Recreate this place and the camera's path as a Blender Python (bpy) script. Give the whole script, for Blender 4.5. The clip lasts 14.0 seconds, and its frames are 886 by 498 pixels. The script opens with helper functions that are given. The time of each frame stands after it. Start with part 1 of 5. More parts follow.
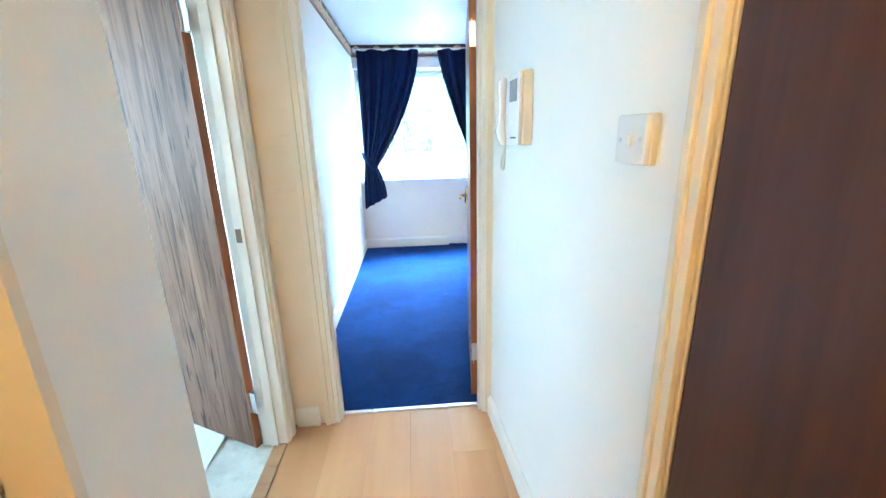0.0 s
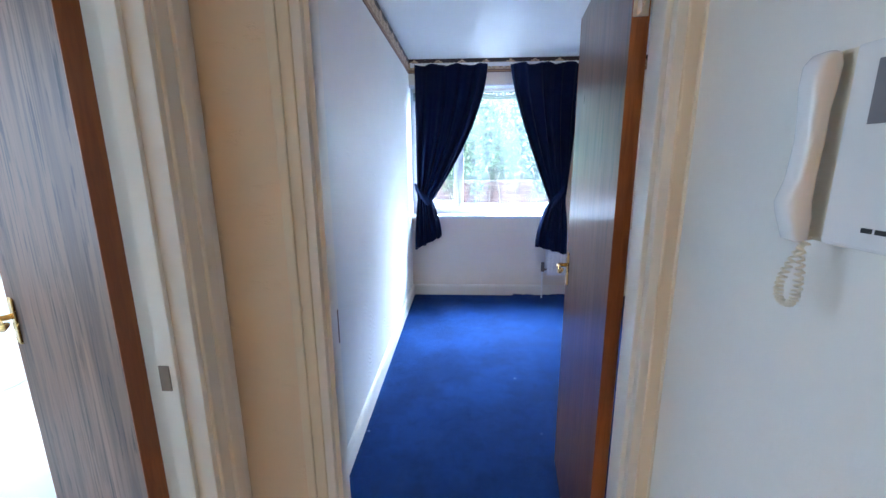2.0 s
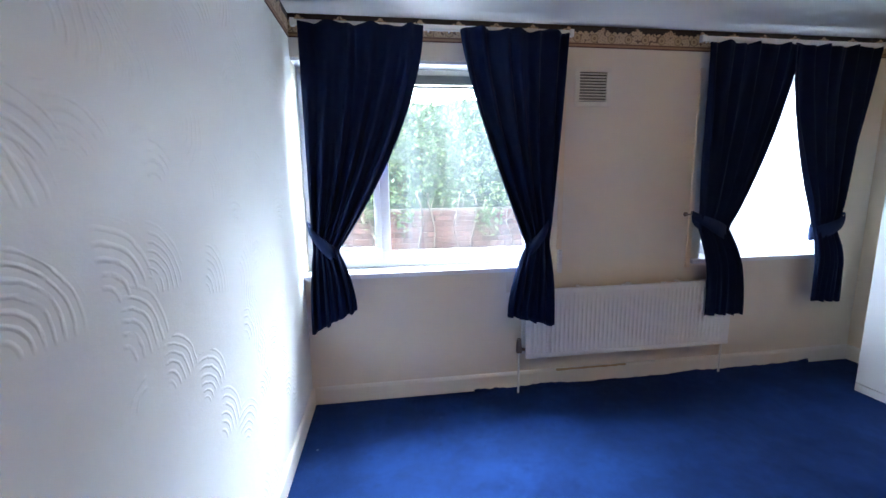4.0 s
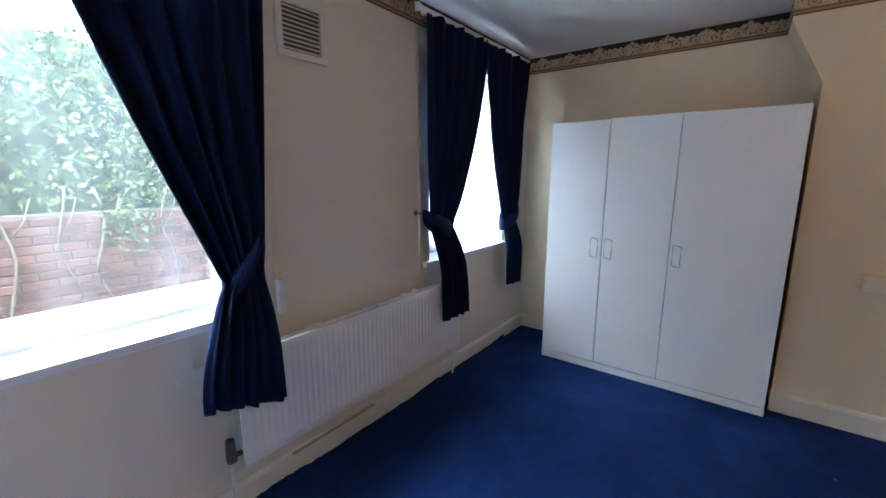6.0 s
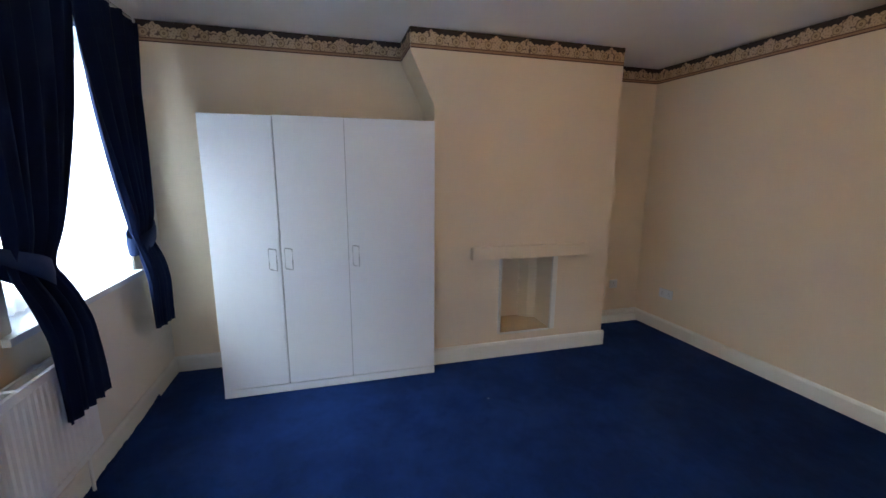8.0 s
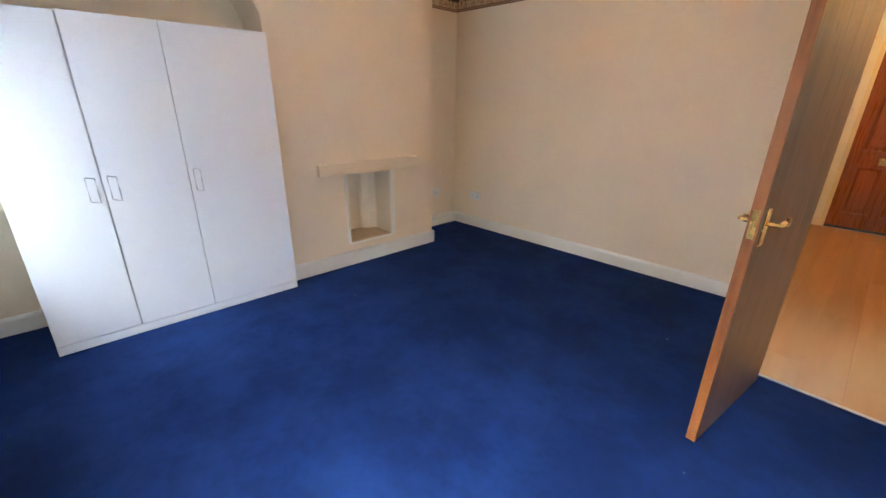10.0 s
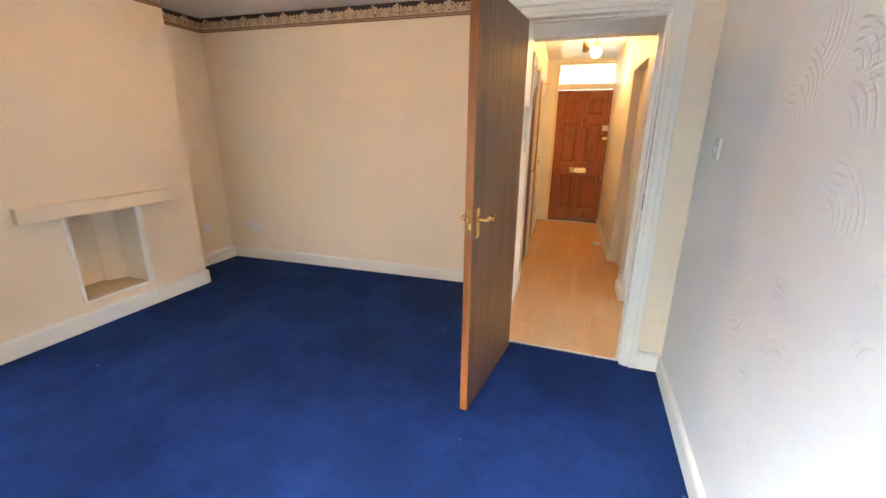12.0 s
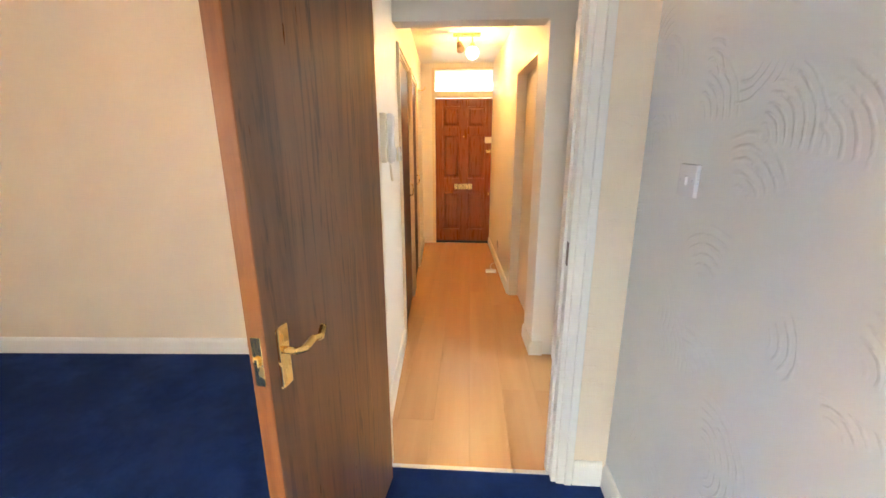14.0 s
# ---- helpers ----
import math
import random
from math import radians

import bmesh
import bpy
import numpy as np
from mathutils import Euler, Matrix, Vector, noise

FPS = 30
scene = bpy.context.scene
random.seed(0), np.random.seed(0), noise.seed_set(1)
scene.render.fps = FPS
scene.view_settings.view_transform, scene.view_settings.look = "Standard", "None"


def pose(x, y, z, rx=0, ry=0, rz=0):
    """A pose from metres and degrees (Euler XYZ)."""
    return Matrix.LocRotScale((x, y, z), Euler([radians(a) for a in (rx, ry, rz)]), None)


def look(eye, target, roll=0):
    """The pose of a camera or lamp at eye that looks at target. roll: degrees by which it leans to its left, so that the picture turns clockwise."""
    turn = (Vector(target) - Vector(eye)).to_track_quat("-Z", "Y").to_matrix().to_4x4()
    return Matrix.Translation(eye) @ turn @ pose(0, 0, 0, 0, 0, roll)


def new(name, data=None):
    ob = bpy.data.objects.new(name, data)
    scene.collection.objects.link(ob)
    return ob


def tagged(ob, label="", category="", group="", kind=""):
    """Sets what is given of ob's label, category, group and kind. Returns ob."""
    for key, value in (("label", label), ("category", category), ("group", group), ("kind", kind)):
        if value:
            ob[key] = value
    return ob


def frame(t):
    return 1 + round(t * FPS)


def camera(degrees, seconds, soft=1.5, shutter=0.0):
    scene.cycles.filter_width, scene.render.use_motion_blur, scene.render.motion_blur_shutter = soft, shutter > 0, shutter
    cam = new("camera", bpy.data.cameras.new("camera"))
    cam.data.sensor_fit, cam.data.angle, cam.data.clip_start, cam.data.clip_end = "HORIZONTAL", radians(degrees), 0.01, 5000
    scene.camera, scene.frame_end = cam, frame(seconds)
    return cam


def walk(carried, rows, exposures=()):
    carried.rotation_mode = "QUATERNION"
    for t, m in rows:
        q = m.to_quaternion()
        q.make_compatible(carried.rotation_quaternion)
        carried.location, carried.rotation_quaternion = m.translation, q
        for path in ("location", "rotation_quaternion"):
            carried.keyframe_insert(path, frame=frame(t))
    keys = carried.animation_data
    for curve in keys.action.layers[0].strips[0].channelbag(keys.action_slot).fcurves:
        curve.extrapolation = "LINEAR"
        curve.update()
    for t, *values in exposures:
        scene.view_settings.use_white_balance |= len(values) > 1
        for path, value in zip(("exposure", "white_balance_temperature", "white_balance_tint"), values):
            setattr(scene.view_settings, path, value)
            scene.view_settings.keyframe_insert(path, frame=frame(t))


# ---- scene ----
cam = camera(95.8, 14.0)
PATH = [
    (0, (0.103, 0.179, 1.375), (0.24, 2.1, 0.837), -1.5),
    (0.5, (0.103, 0.216, 1.401), (0.116, 2.168, 0.968), -1.1),
    (1, (0.049, 0.437, 1.376), (-0.001, 2.359, 0.827), -1.4),
    (1.5, (-0.006, 0.759, 1.403), (-0.01, 2.691, 0.886), -0.7),
    (2, (0.005, 1.082, 1.443), (-0.094, 3.033, 1.014), -0.4),
    (2.2, (0.006, 1.203, 1.466), (-0.072, 3.156, 1.037), -0.9),
    (4.3, (-0.021, 2.937, 1.436), (0.415, 4.864, 1.125), -0.7),
    (4.5, (0.022, 3.054, 1.437), (0.582, 4.945, 1.107), -0.6),
    (5, (0.144, 3.282, 1.437), (0.966, 5.081, 1.145), 0.4),
    (5.5, (0.193, 3.486, 1.45), (1.421, 5.031, 1.123), 1.5),
    (6, (0.214, 3.676, 1.44), (1.786, 4.857, 1.073), 0.1),
    (6.5, (0.315, 3.804, 1.439), (2.081, 4.68, 1.098), 0.6),
    (7, (0.424, 3.945, 1.456), (2.335, 4.421, 1.11), 0.7),
    (7.5, (0.462, 4.024, 1.502), (2.425, 3.949, 1.125), -1.5),
    (8, (0.441, 4.126, 1.485), (2.333, 3.603, 1.103), 0.4),
    (8.2, (0.408, 4.139, 1.474), (2.269, 3.499, 1.117), 1.1),
    (10.3, (0.185, 4.576, 1.386), (1.517, 3.274, 0.658), 0.2),
    (10.5, (0.162, 4.567, 1.361), (1.471, 3.256, 0.607), -0.6),
    (11, (0.088, 4.547, 1.334), (1.131, 3.092, 0.441), -1.8),
    (11.5, (0.035, 4.504, 1.332), (0.784, 2.856, 0.483), -1.3),
    (12, (-0.002, 4.495, 1.407), (0.636, 2.688, 0.835), 0.6),
    (12.5, (-0.026, 4.467, 1.452), (0.424, 2.571, 1.001), 1.0),
    (13, (-0.041, 4.223, 1.445), (0.332, 2.301, 1.037), 0.5),
    (13.5, (-0.011, 3.9, 1.439), (0.318, 1.978, 0.992), 1.0),
    (14, (0.056, 3.493, 1.44), (0.184, 1.566, 0.919), -0.2),
]

# world, sun, large lights and exposure
world = bpy.data.worlds.new("world")
scene.world = world
world.use_nodes = True
wn = world.node_tree.nodes
sky = wn.new("ShaderNodeTexSky")
sky.sky_type = "NISHITA"
sky.sun_disc = False
sky.sun_elevation, sky.sun_rotation = radians(48), radians(200)
sky.air_density, sky.dust_density = 1.0, 3.0
wn["Background"].inputs["Strength"].default_value = 0.14
world.node_tree.links.new(sky.outputs[0], wn["Background"].inputs["Color"])

sun = new("sun", bpy.data.lights.new("sun", "SUN"))
sun.data.energy, sun.data.angle, sun.data.color = 2.1, radians(12), (1.0, 0.96, 0.9)
sun.matrix_world = look((0, 0, 0), (0.35, 0.6, -0.75))


def area(name, place, target, w, h, power, colour):
    lamp = new(name, bpy.data.lights.new(name, "AREA"))
    lamp.data.shape, lamp.data.size, lamp.data.size_y = "RECTANGLE", w, h
    lamp.data.energy, lamp.data.color = power, colour
    lamp.matrix_world = look(place, target)
    return lamp


def point(name, place, power, colour, radius):
    lamp = new(name, bpy.data.lights.new(name, "POINT"))
    lamp.data.energy, lamp.data.color, lamp.data.shadow_soft_size = power, colour, radius
    lamp.location = place
    return lamp


DAY = (0.90, 0.95, 1.0)
WARM = (1.0, 0.45, 0.095)
area("sky_over_garden", (0.6, 7.5, 4.1), (1.3, 4.6, 0.9), 6.5, 1.7, 1900, DAY)
area("sky_west_room", (-1.9, 6.6, 2.6), (-1.9, 4.5, 1.0), 2.4, 1.6, 22, DAY)
# added lamp in an unseen opening, brightens the lobby and pier
area("sky_west_window", (-3.0, 1.6, 1.5), (0.0, 1.2, 1.35), 1.15, 1.15, 9.5, DAY)
point("hall_bulb", (0.045, -0.71, 2.253), 8.8, WARM, 0.045)
# added warm fill from an unseen source, tints the upper bedroom walls
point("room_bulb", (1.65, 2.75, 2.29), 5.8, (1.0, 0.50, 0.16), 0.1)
EXPOSURES = [
    (0.0, 2.5, 4600, -8), (0.5, 1.9, 4850, -2), (1.0, 1.6, 4850, 4), (2.2, 1.2, 4950, 6), (4.3, 0.85, 5650, 7), (5.0, 0.76, 5700, 6),
    (6.5, 0.62, 5650, 4), (8.2, 0.75, 5750, 5), (10.3, 1.75, 6150, 7), (12.0, 2.0, 6450, 7), (14.0, 2.2, 6700, 7),
]
walk(cam, [(t, look(eye, target, roll)) for t, eye, target, roll in PATH], EXPOSURES)


# ---- materials ----
class Mat:
    """A small node builder."""

    def __init__(self, name, colour=(0.8, 0.8, 0.8), rough=0.6, metal=0.0):
        self.m = bpy.data.materials.new(name)
        self.m.use_nodes = True
        self.t = self.m.node_tree
        self.p = self.t.nodes["Principled BSDF"]
        self.p.inputs["Base Color"].default_value = (*colour, 1)
        self.p.inputs["Roughness"].default_value = rough
        self.p.inputs["Metallic"].default_value = metal
        self.c = colour

    def node(self, kind, **values):
        n = self.t.nodes.new(kind)
        for key, v in values.items():
            n.inputs[key.replace("_", " ")].default_value = v
        return n

    def link(self, a, b):
        self.t.links.new(a, b)

    def coords(self, scale=(1, 1, 1), world_space=False):
        src = self.node("ShaderNodeNewGeometry").outputs["Position"] if world_space else self.node("ShaderNodeTexCoord").outputs["Object"]
        mp = self.node("ShaderNodeMapping")
        mp.inputs["Scale"].default_value = scale
        self.link(src, mp.inputs["Vector"])
        return mp.outputs[0]

    def noise(self, scale, detail=4, vec=None, rough=0.55):
        n = self.node("ShaderNodeTexNoise", Scale=scale, Detail=detail, Roughness=rough)
        if vec:
            self.link(vec, n.inputs["Vector"])
        return n.outputs["Fac"]

    def math(self, op, a, b=0.0, c=0.0, clamp=False):
        n = self.node("ShaderNodeMath")
        n.operation, n.use_clamp = op, clamp
        for i, v in enumerate((a, b, c)):
            if isinstance(v, (int, float)):
                n.inputs[i].default_value = v
            else:
                self.link(v, n.inputs[i])
        return n.outputs[0]

    def ramp(self, fac, stops):
        n = self.node("ShaderNodeValToRGB")
        e = n.color_ramp.elements
        while len(e) < len(stops):
            e.new(0.5)
        for el, (pos, col) in zip(e, stops):
            el.position, el.color = pos, (*col, 1)
        self.link(fac, n.inputs["Fac"])
        return n.outputs["Color"]

    def mix(self, fac, a, b, how="MIX"):
        n = self.t.nodes.new("ShaderNodeMix")
        n.data_type, n.blend_type = "RGBA", how
        for sock, v in ((n.inputs[0], fac), (n.inputs[6], a), (n.inputs[7], b)):
            if isinstance(v, (int, float)):
                sock.default_value = v
            elif isinstance(v, tuple):
                sock.default_value = (*v, 1)
            else:
                self.link(v, sock)
        return n.outputs[2]

    def colour(self, sock):
        self.link(sock, self.p.inputs["Base Color"])

    def rough(self, sock):
        self.link(sock, self.p.inputs["Roughness"])

    def bump(self, height, strength=0.3, dist=0.01):
        n = self.node("ShaderNodeBump", Strength=strength, Distance=dist)
        self.link(height, n.inputs["Height"])
        if self.p.inputs["Normal"].is_linked:
            self.link(self.p.inputs["Normal"].links[0].from_socket, n.inputs["Normal"])
        self.link(n.outputs[0], self.p.inputs["Normal"])


def shade(c, k):
    return tuple(min(1.0, x * k) for x in c)


def paint(name, colour, rough=0.5, grime=0.06, bump=0.15, scale=90):
    m = Mat(name, colour, rough)
    v = m.coords(world_space=True)
    big = m.noise(1.6, 3, v)
    small = m.noise(25, 4, v)
    col = m.mix(m.math("MULTIPLY", small, 0.5), shade(colour, 1 + grime * 0.4), shade(colour, 1 - grime))
    col = m.mix(m.ramp(big, [(0.35, (0, 0, 0)), (0.75, (0.6, 0.6, 0.6))]), col, shade(colour, 1 - grime * 1.5))
    m.colour(col)
    m.bump(m.noise(scale, 4, v), bump, 0.002)
    return m.m


def swirl(name, colour, along):
    """Plaster combed in fans: short arcs in sectors round scattered centres."""
    m = Mat(name, colour, 0.5)
    v = m.coords((1, 1, 1), True)
    sep = m.node("ShaderNodeSeparateXYZ")
    m.link(v, sep.inputs[0])
    total = None
    for cell, shift, ridges in ((2.5, 0.0, 250), (3.1, 4.7, 290), (2.1, 9.1, 230)):
        comb = m.node("ShaderNodeCombineXYZ")
        m.link(m.math("ADD", sep.outputs[along], shift), comb.inputs[0])
        m.link(sep.outputs[2], comb.inputs[1])
        vor = m.node("ShaderNodeTexVoronoi", Scale=cell, Randomness=1.0)
        vor.voronoi_dimensions = "2D"
        m.link(comb.outputs[0], vor.inputs["Vector"])
        rel = m.node("ShaderNodeVectorMath")
        rel.operation = "SUBTRACT"
        m.link(comb.outputs[0], rel.inputs[0])
        m.link(vor.outputs["Position"], rel.inputs[1])
        size = m.node("ShaderNodeVectorMath")
        size.operation = "LENGTH"
        m.link(rel.outputs[0], size.inputs[0])
        r = m.math("ADD", size.outputs["Value"], m.math("MULTIPLY", m.noise(7, 3, comb.outputs[0]), 0.03))
        unit = m.node("ShaderNodeVectorMath")
        unit.operation = "NORMALIZE"
        m.link(rel.outputs[0], unit.inputs[0])
        heading = m.node("ShaderNodeVectorMath")
        heading.operation = "SUBTRACT"
        m.link(vor.outputs["Color"], heading.inputs[0])
        heading.inputs[1].default_value = (0.25, 0.2, 0.5)
        flat = m.node("ShaderNodeVectorMath")
        flat.operation = "MULTIPLY"
        flat.inputs[1].default_value = (1, 1, 0)
        m.link(heading.outputs[0], flat.inputs[0])
        way = m.node("ShaderNodeVectorMath")
        way.operation = "NORMALIZE"
        m.link(flat.outputs[0], way.inputs[0])
        dot = m.node("ShaderNodeVectorMath")
        dot.operation = "DOT_PRODUCT"
        m.link(unit.outputs[0], dot.inputs[0])
        m.link(way.outputs[0], dot.inputs[1])
        sector = m.ramp(dot.outputs["Value"], [(0.70, (0, 0, 0)), (0.86, (1, 1, 1))])
        band = m.ramp(r, [(0.035, (0, 0, 0)), (0.07, (1, 1, 1)), (0.15, (1, 1, 1)), (0.20, (0, 0, 0))])
        wave = m.math("POWER", m.math("MAXIMUM", m.math("SINE", m.math("MULTIPLY", r, ridges)), 0.0), 1.3)
        broken = m.ramp(m.noise(16, 3, comb.outputs[0]), [(0.34, (0.1, 0.1, 0.1)), (0.50, (1, 1, 1))])
        h = m.math("MULTIPLY", m.math("MULTIPLY", wave, m.math("MULTIPLY", sector, band)), broken)
        total = h if total is None else m.math("MAXIMUM", total, h)
    m.bump(total, 0.4, 0.006)
    m.bump(m.noise(2.2, 3, v), 0.3, 0.03)
    m.bump(m.noise(60, 4, v), 0.15, 0.003)
    big = m.noise(1.2, 4, v)
    m.colour(m.mix(m.ramp(big, [(0.4, (0, 0, 0)), (0.8, (1, 1, 1))]), colour, shade(colour, 0.93)))
    return m.m


def relief_wall(name, colour, stained=False):
    """Painted wall with scattered trowel nicks."""
    m = Mat(name, colour, 0.55)
    v = m.coords((1, 1, 1), True)
    nick = m.noise(9, 5, m.coords((1, 1, 3.2), True), 0.7)
    m.bump(m.ramp(nick, [(0.58, (0, 0, 0)), (0.66, (1, 1, 1))]), 0.35, 0.004)
    m.bump(m.noise(2.0, 4, v), 0.3, 0.03)
    m.bump(m.noise(160, 3, v), 0.12, 0.002)
    big = m.noise(1.4, 4, v)
    col = m.mix(m.ramp(big, [(0.4, (0, 0, 0)), (0.8, (1, 1, 1))]), colour, shade(colour, 0.92))
    if stained:
        # brown heat stain that rises over the radiator
        sep = m.node("ShaderNodeSeparateXYZ")
        m.link(v, sep.inputs[0])
        rise = m.math("ADD", m.math("MULTIPLY", m.math("SUBTRACT", sep.outputs[2], 0.70), 5.0), m.math("MULTIPLY", m.noise(5, 4, v), 0.5))
        up = m.ramp(rise, [(0.25, (0.75, 0.75, 0.75)), (0.6, (0.3, 0.3, 0.3)), (1.0, (0, 0, 0))])
        side = m.math("LESS_THAN", m.math("ABSOLUTE", m.math("SUBTRACT", sep.outputs[0], 1.64)), 0.86)
        up = m.math("MULTIPLY", up, m.math("GREATER_THAN", sep.outputs[2], 0.70))
        col = m.mix(m.math("MULTIPLY", m.math("MULTIPLY", up, side), 0.6), col, (0.42, 0.30, 0.16))
    m.colour(col)
    return m.m


def carpet(name, a, b, pile=600):
    m = Mat(name, a, 0.95)
    v = m.coords((1, 1, 1), True)
    fuzz = m.noise(pile, 3, v)
    patch = m.noise(2.3, 5, v, 0.65)
    tread = m.noise(14, 5, v, 0.7)
    col = m.mix(fuzz, a, b)
    col = m.mix(m.ramp(patch, [(0.42, (0, 0, 0)), (0.60, (0.7, 0.7, 0.7))]), col, shade(b, 1.35))
    col = m.mix(m.ramp(tread, [(0.50, (0, 0, 0)), (0.70, (0.3, 0.3, 0.3))]), col, shade(a, 0.6))
    spot = m.node("ShaderNodeTexVoronoi", Scale=3.1)
    m.link(v, spot.inputs["Vector"])
    col = m.mix(m.ramp(spot.outputs["Distance"], [(0.012, (0.5, 0.5, 0.5)), (0.03, (0, 0, 0))]), col, (0.25, 0.3, 0.4))
    m.colour(col)
    m.bump(fuzz, 0.8, 0.006)
    m.bump(tread, 0.5, 0.01)
    m.p.inputs["Sheen Weight"].default_value = 0.14
    m.p.inputs["Sheen Roughness"].default_value = 0.5
    m.p.inputs["Sheen Tint"].default_value = (*shade(b, 2.5), 1)
    m.p.inputs["Specular IOR Level"].default_value = 0.1
    return m.m


def wood(name, dark, mid, rough=0.35, stretch=(14, 14, 0.9), knots=0.4, gloss=0.5, random_piece=False, grain=1.0, flecks=0.0):
    m = Mat(name, mid, rough)
    v = m.coords(stretch)
    if random_piece:
        info = m.node("ShaderNodeObjectInfo")
        add = m.node("ShaderNodeVectorMath")
        m.link(v, add.inputs[0])
        sc = m.node("ShaderNodeVectorMath")
        sc.operation = "SCALE"
        sc.inputs[0].default_value = (31, 17, 53)
        m.link(info.outputs["Random"], sc.inputs["Scale"])
        m.link(sc.outputs[0], add.inputs[1])
        v = add.outputs[0]
    g = m.noise(1.0, 6, v, 0.62)
    fine = m.node("ShaderNodeTexNoise", Scale=6.0, Detail=5.0)
    m.link(v, fine.inputs["Vector"])
    rings = m.math("FRACT", m.math("MULTIPLY", g, 5.0))
    col = m.mix(m.ramp(g, [(0.3, (0, 0, 0)), (0.7, (1, 1, 1))]), dark, mid)
    col = m.mix(m.math("MULTIPLY", m.ramp(rings, [(0.0, (1, 1, 1)), (0.35, (0, 0, 0)), (0.9, (0, 0, 0)), (1.0, (1, 1, 1))]), knots), col, shade(dark, 0.55))
    col = m.mix(m.math("MULTIPLY", fine.outputs["Fac"], 0.2 * grain), col, shade(mid, 1.15))
    if flecks:
        # fine dark pores in broken upright lines, and cathedral streaks
        pore = m.noise(1.0, 4, m.coords((75, 75, 2.6)), 0.6)
        clump = m.noise(1.0, 4, m.coords((16, 16, 2.2)), 0.6)
        dash = m.math("MULTIPLY", m.ramp(pore, [(0.53, (0, 0, 0)), (0.62, (1, 1, 1))]), m.ramp(clump, [(0.44, (0.12, 0.12, 0.12)), (0.58, (1, 1, 1))]))
        col = m.mix(m.math("MULTIPLY", dash, flecks), col, shade(dark, 0.30))
        knot = m.noise(1.0, 5, m.coords((36, 36, 4.5)), 0.6)
        col = m.mix(m.math("MULTIPLY", m.ramp(knot, [(0.60, (0, 0, 0)), (0.67, (1, 1, 1))]), flecks), col, shade(dark, 0.22))
        m.bump(dash, 0.08, 0.001)
    if random_piece:
        col = m.mix(m.math("MULTIPLY", info.outputs["Random"], 0.22), col, shade(mid, 0.72))
    m.colour(col)
    m.bump(fine.outputs["Fac"], 0.08 * grain, 0.002)
    m.rough(m.math("ADD", m.math("MULTIPLY", fine.outputs["Fac"], 0.15 * grain), rough - 0.07 * grain))
    m.p.inputs["Specular IOR Level"].default_value = gloss
    return m.m


def metal(name, colour, rough):
    m = Mat(name, colour, rough, 1.0)
    n = m.noise(30, 4, m.coords())
    m.rough(m.math("ADD", m.math("MULTIPLY", n, 0.25), rough - 0.1))
    return m.m


def border_paper():
    """Printed border: dark top, lacy tan flowers with a scalloped edge, brown bands below."""
    m = Mat("border_paper", (0.3, 0.2, 0.1), 0.55)
    geo = m.node("ShaderNodeNewGeometry")
    sep = m.node("ShaderNodeSeparateXYZ")
    m.link(geo.outputs["Position"], sep.inputs[0])
    s = m.math("ADD", sep.outputs[0], sep.outputs[1])
    z = m.math("DIVIDE", m.math("SUBTRACT", sep.outputs[2], 2.29), 0.125)
    period = 0.235
    u = m.math("SUBTRACT", m.math("FRACT", m.math("DIVIDE", s, period)), 0.5)
    au = m.math("ABSOLUTE", u)
    crown = m.math("MULTIPLY", m.math("SUBTRACT", 0.034, m.math("MULTIPLY", au, au)), 6.0)
    lobes = m.math("MULTIPLY", m.math("ABSOLUTE", m.math("COSINE", m.math("MULTIPLY", u, 6 * math.pi))), 0.10)
    top = m.math("ADD", m.math("ADD", 0.68, lobes), m.math("MAXIMUM", crown, 0.0))
    lace = m.math("LESS_THAN", z, top)
    comb = m.node("ShaderNodeCombineXYZ")
    m.link(s, comb.inputs[0])
    m.link(sep.outputs[2], comb.inputs[1])
    vor = m.node("ShaderNodeTexVoronoi", Scale=38.0, Randomness=0.75)
    vor.voronoi_dimensions = "2D"
    m.link(comb.outputs[0], vor.inputs["Vector"])
    cells = m.ramp(vor.outputs["Distance"], [(0.0, (0.24, 0.16, 0.09)), (0.16, (0.50, 0.36, 0.22)), (0.45, (0.58, 0.43, 0.28)), (0.70, (0.14, 0.085, 0.05))])
    # round flowers between the crowns
    fz = m.math("MULTIPLY", m.math("SUBTRACT", z, 0.45), 0.125)
    fu = m.math("MULTIPLY", m.math("SUBTRACT", au, 0.25), period)
    r = m.math("SQRT", m.math("ADD", m.math("MULTIPLY", fz, fz), m.math("MULTIPLY", fu, fu)))
    flower = m.ramp(m.math("MULTIPLY", r, 30.0), [(0.0, (0.50, 0.34, 0.18)), (0.22, (0.14, 0.08, 0.04)), (0.35, (0.52, 0.38, 0.22)), (0.62, (0.46, 0.33, 0.19)), (0.82, (0.14, 0.08, 0.04))])
    tan = m.mix(m.math("LESS_THAN", r, 0.027), cells, flower)
    dark = m.mix(m.noise(60, 3, comb.outputs[0]), (0.012, 0.007, 0.006), (0.03, 0.016, 0.012))
    col = m.mix(lace, dark, tan)
    low = m.ramp(z, [(0.0, (0.10, 0.035, 0.018)), (0.045, (0.10, 0.035, 0.018)), (0.06, (0.36, 0.22, 0.12)), (0.15, (0.33, 0.19, 0.10)), (0.17, (0.12, 0.05, 0.025)), (0.20, (0.12, 0.05, 0.025)), (0.215, (0.40, 0.26, 0.14))])
    col = m.mix(m.math("LESS_THAN", z, 0.23), col, low)
    m.colour(col)
    m.bump(m.math("MULTIPLY", lace, vor.outputs["Distance"]), 0.3, 0.003)
    return m.m


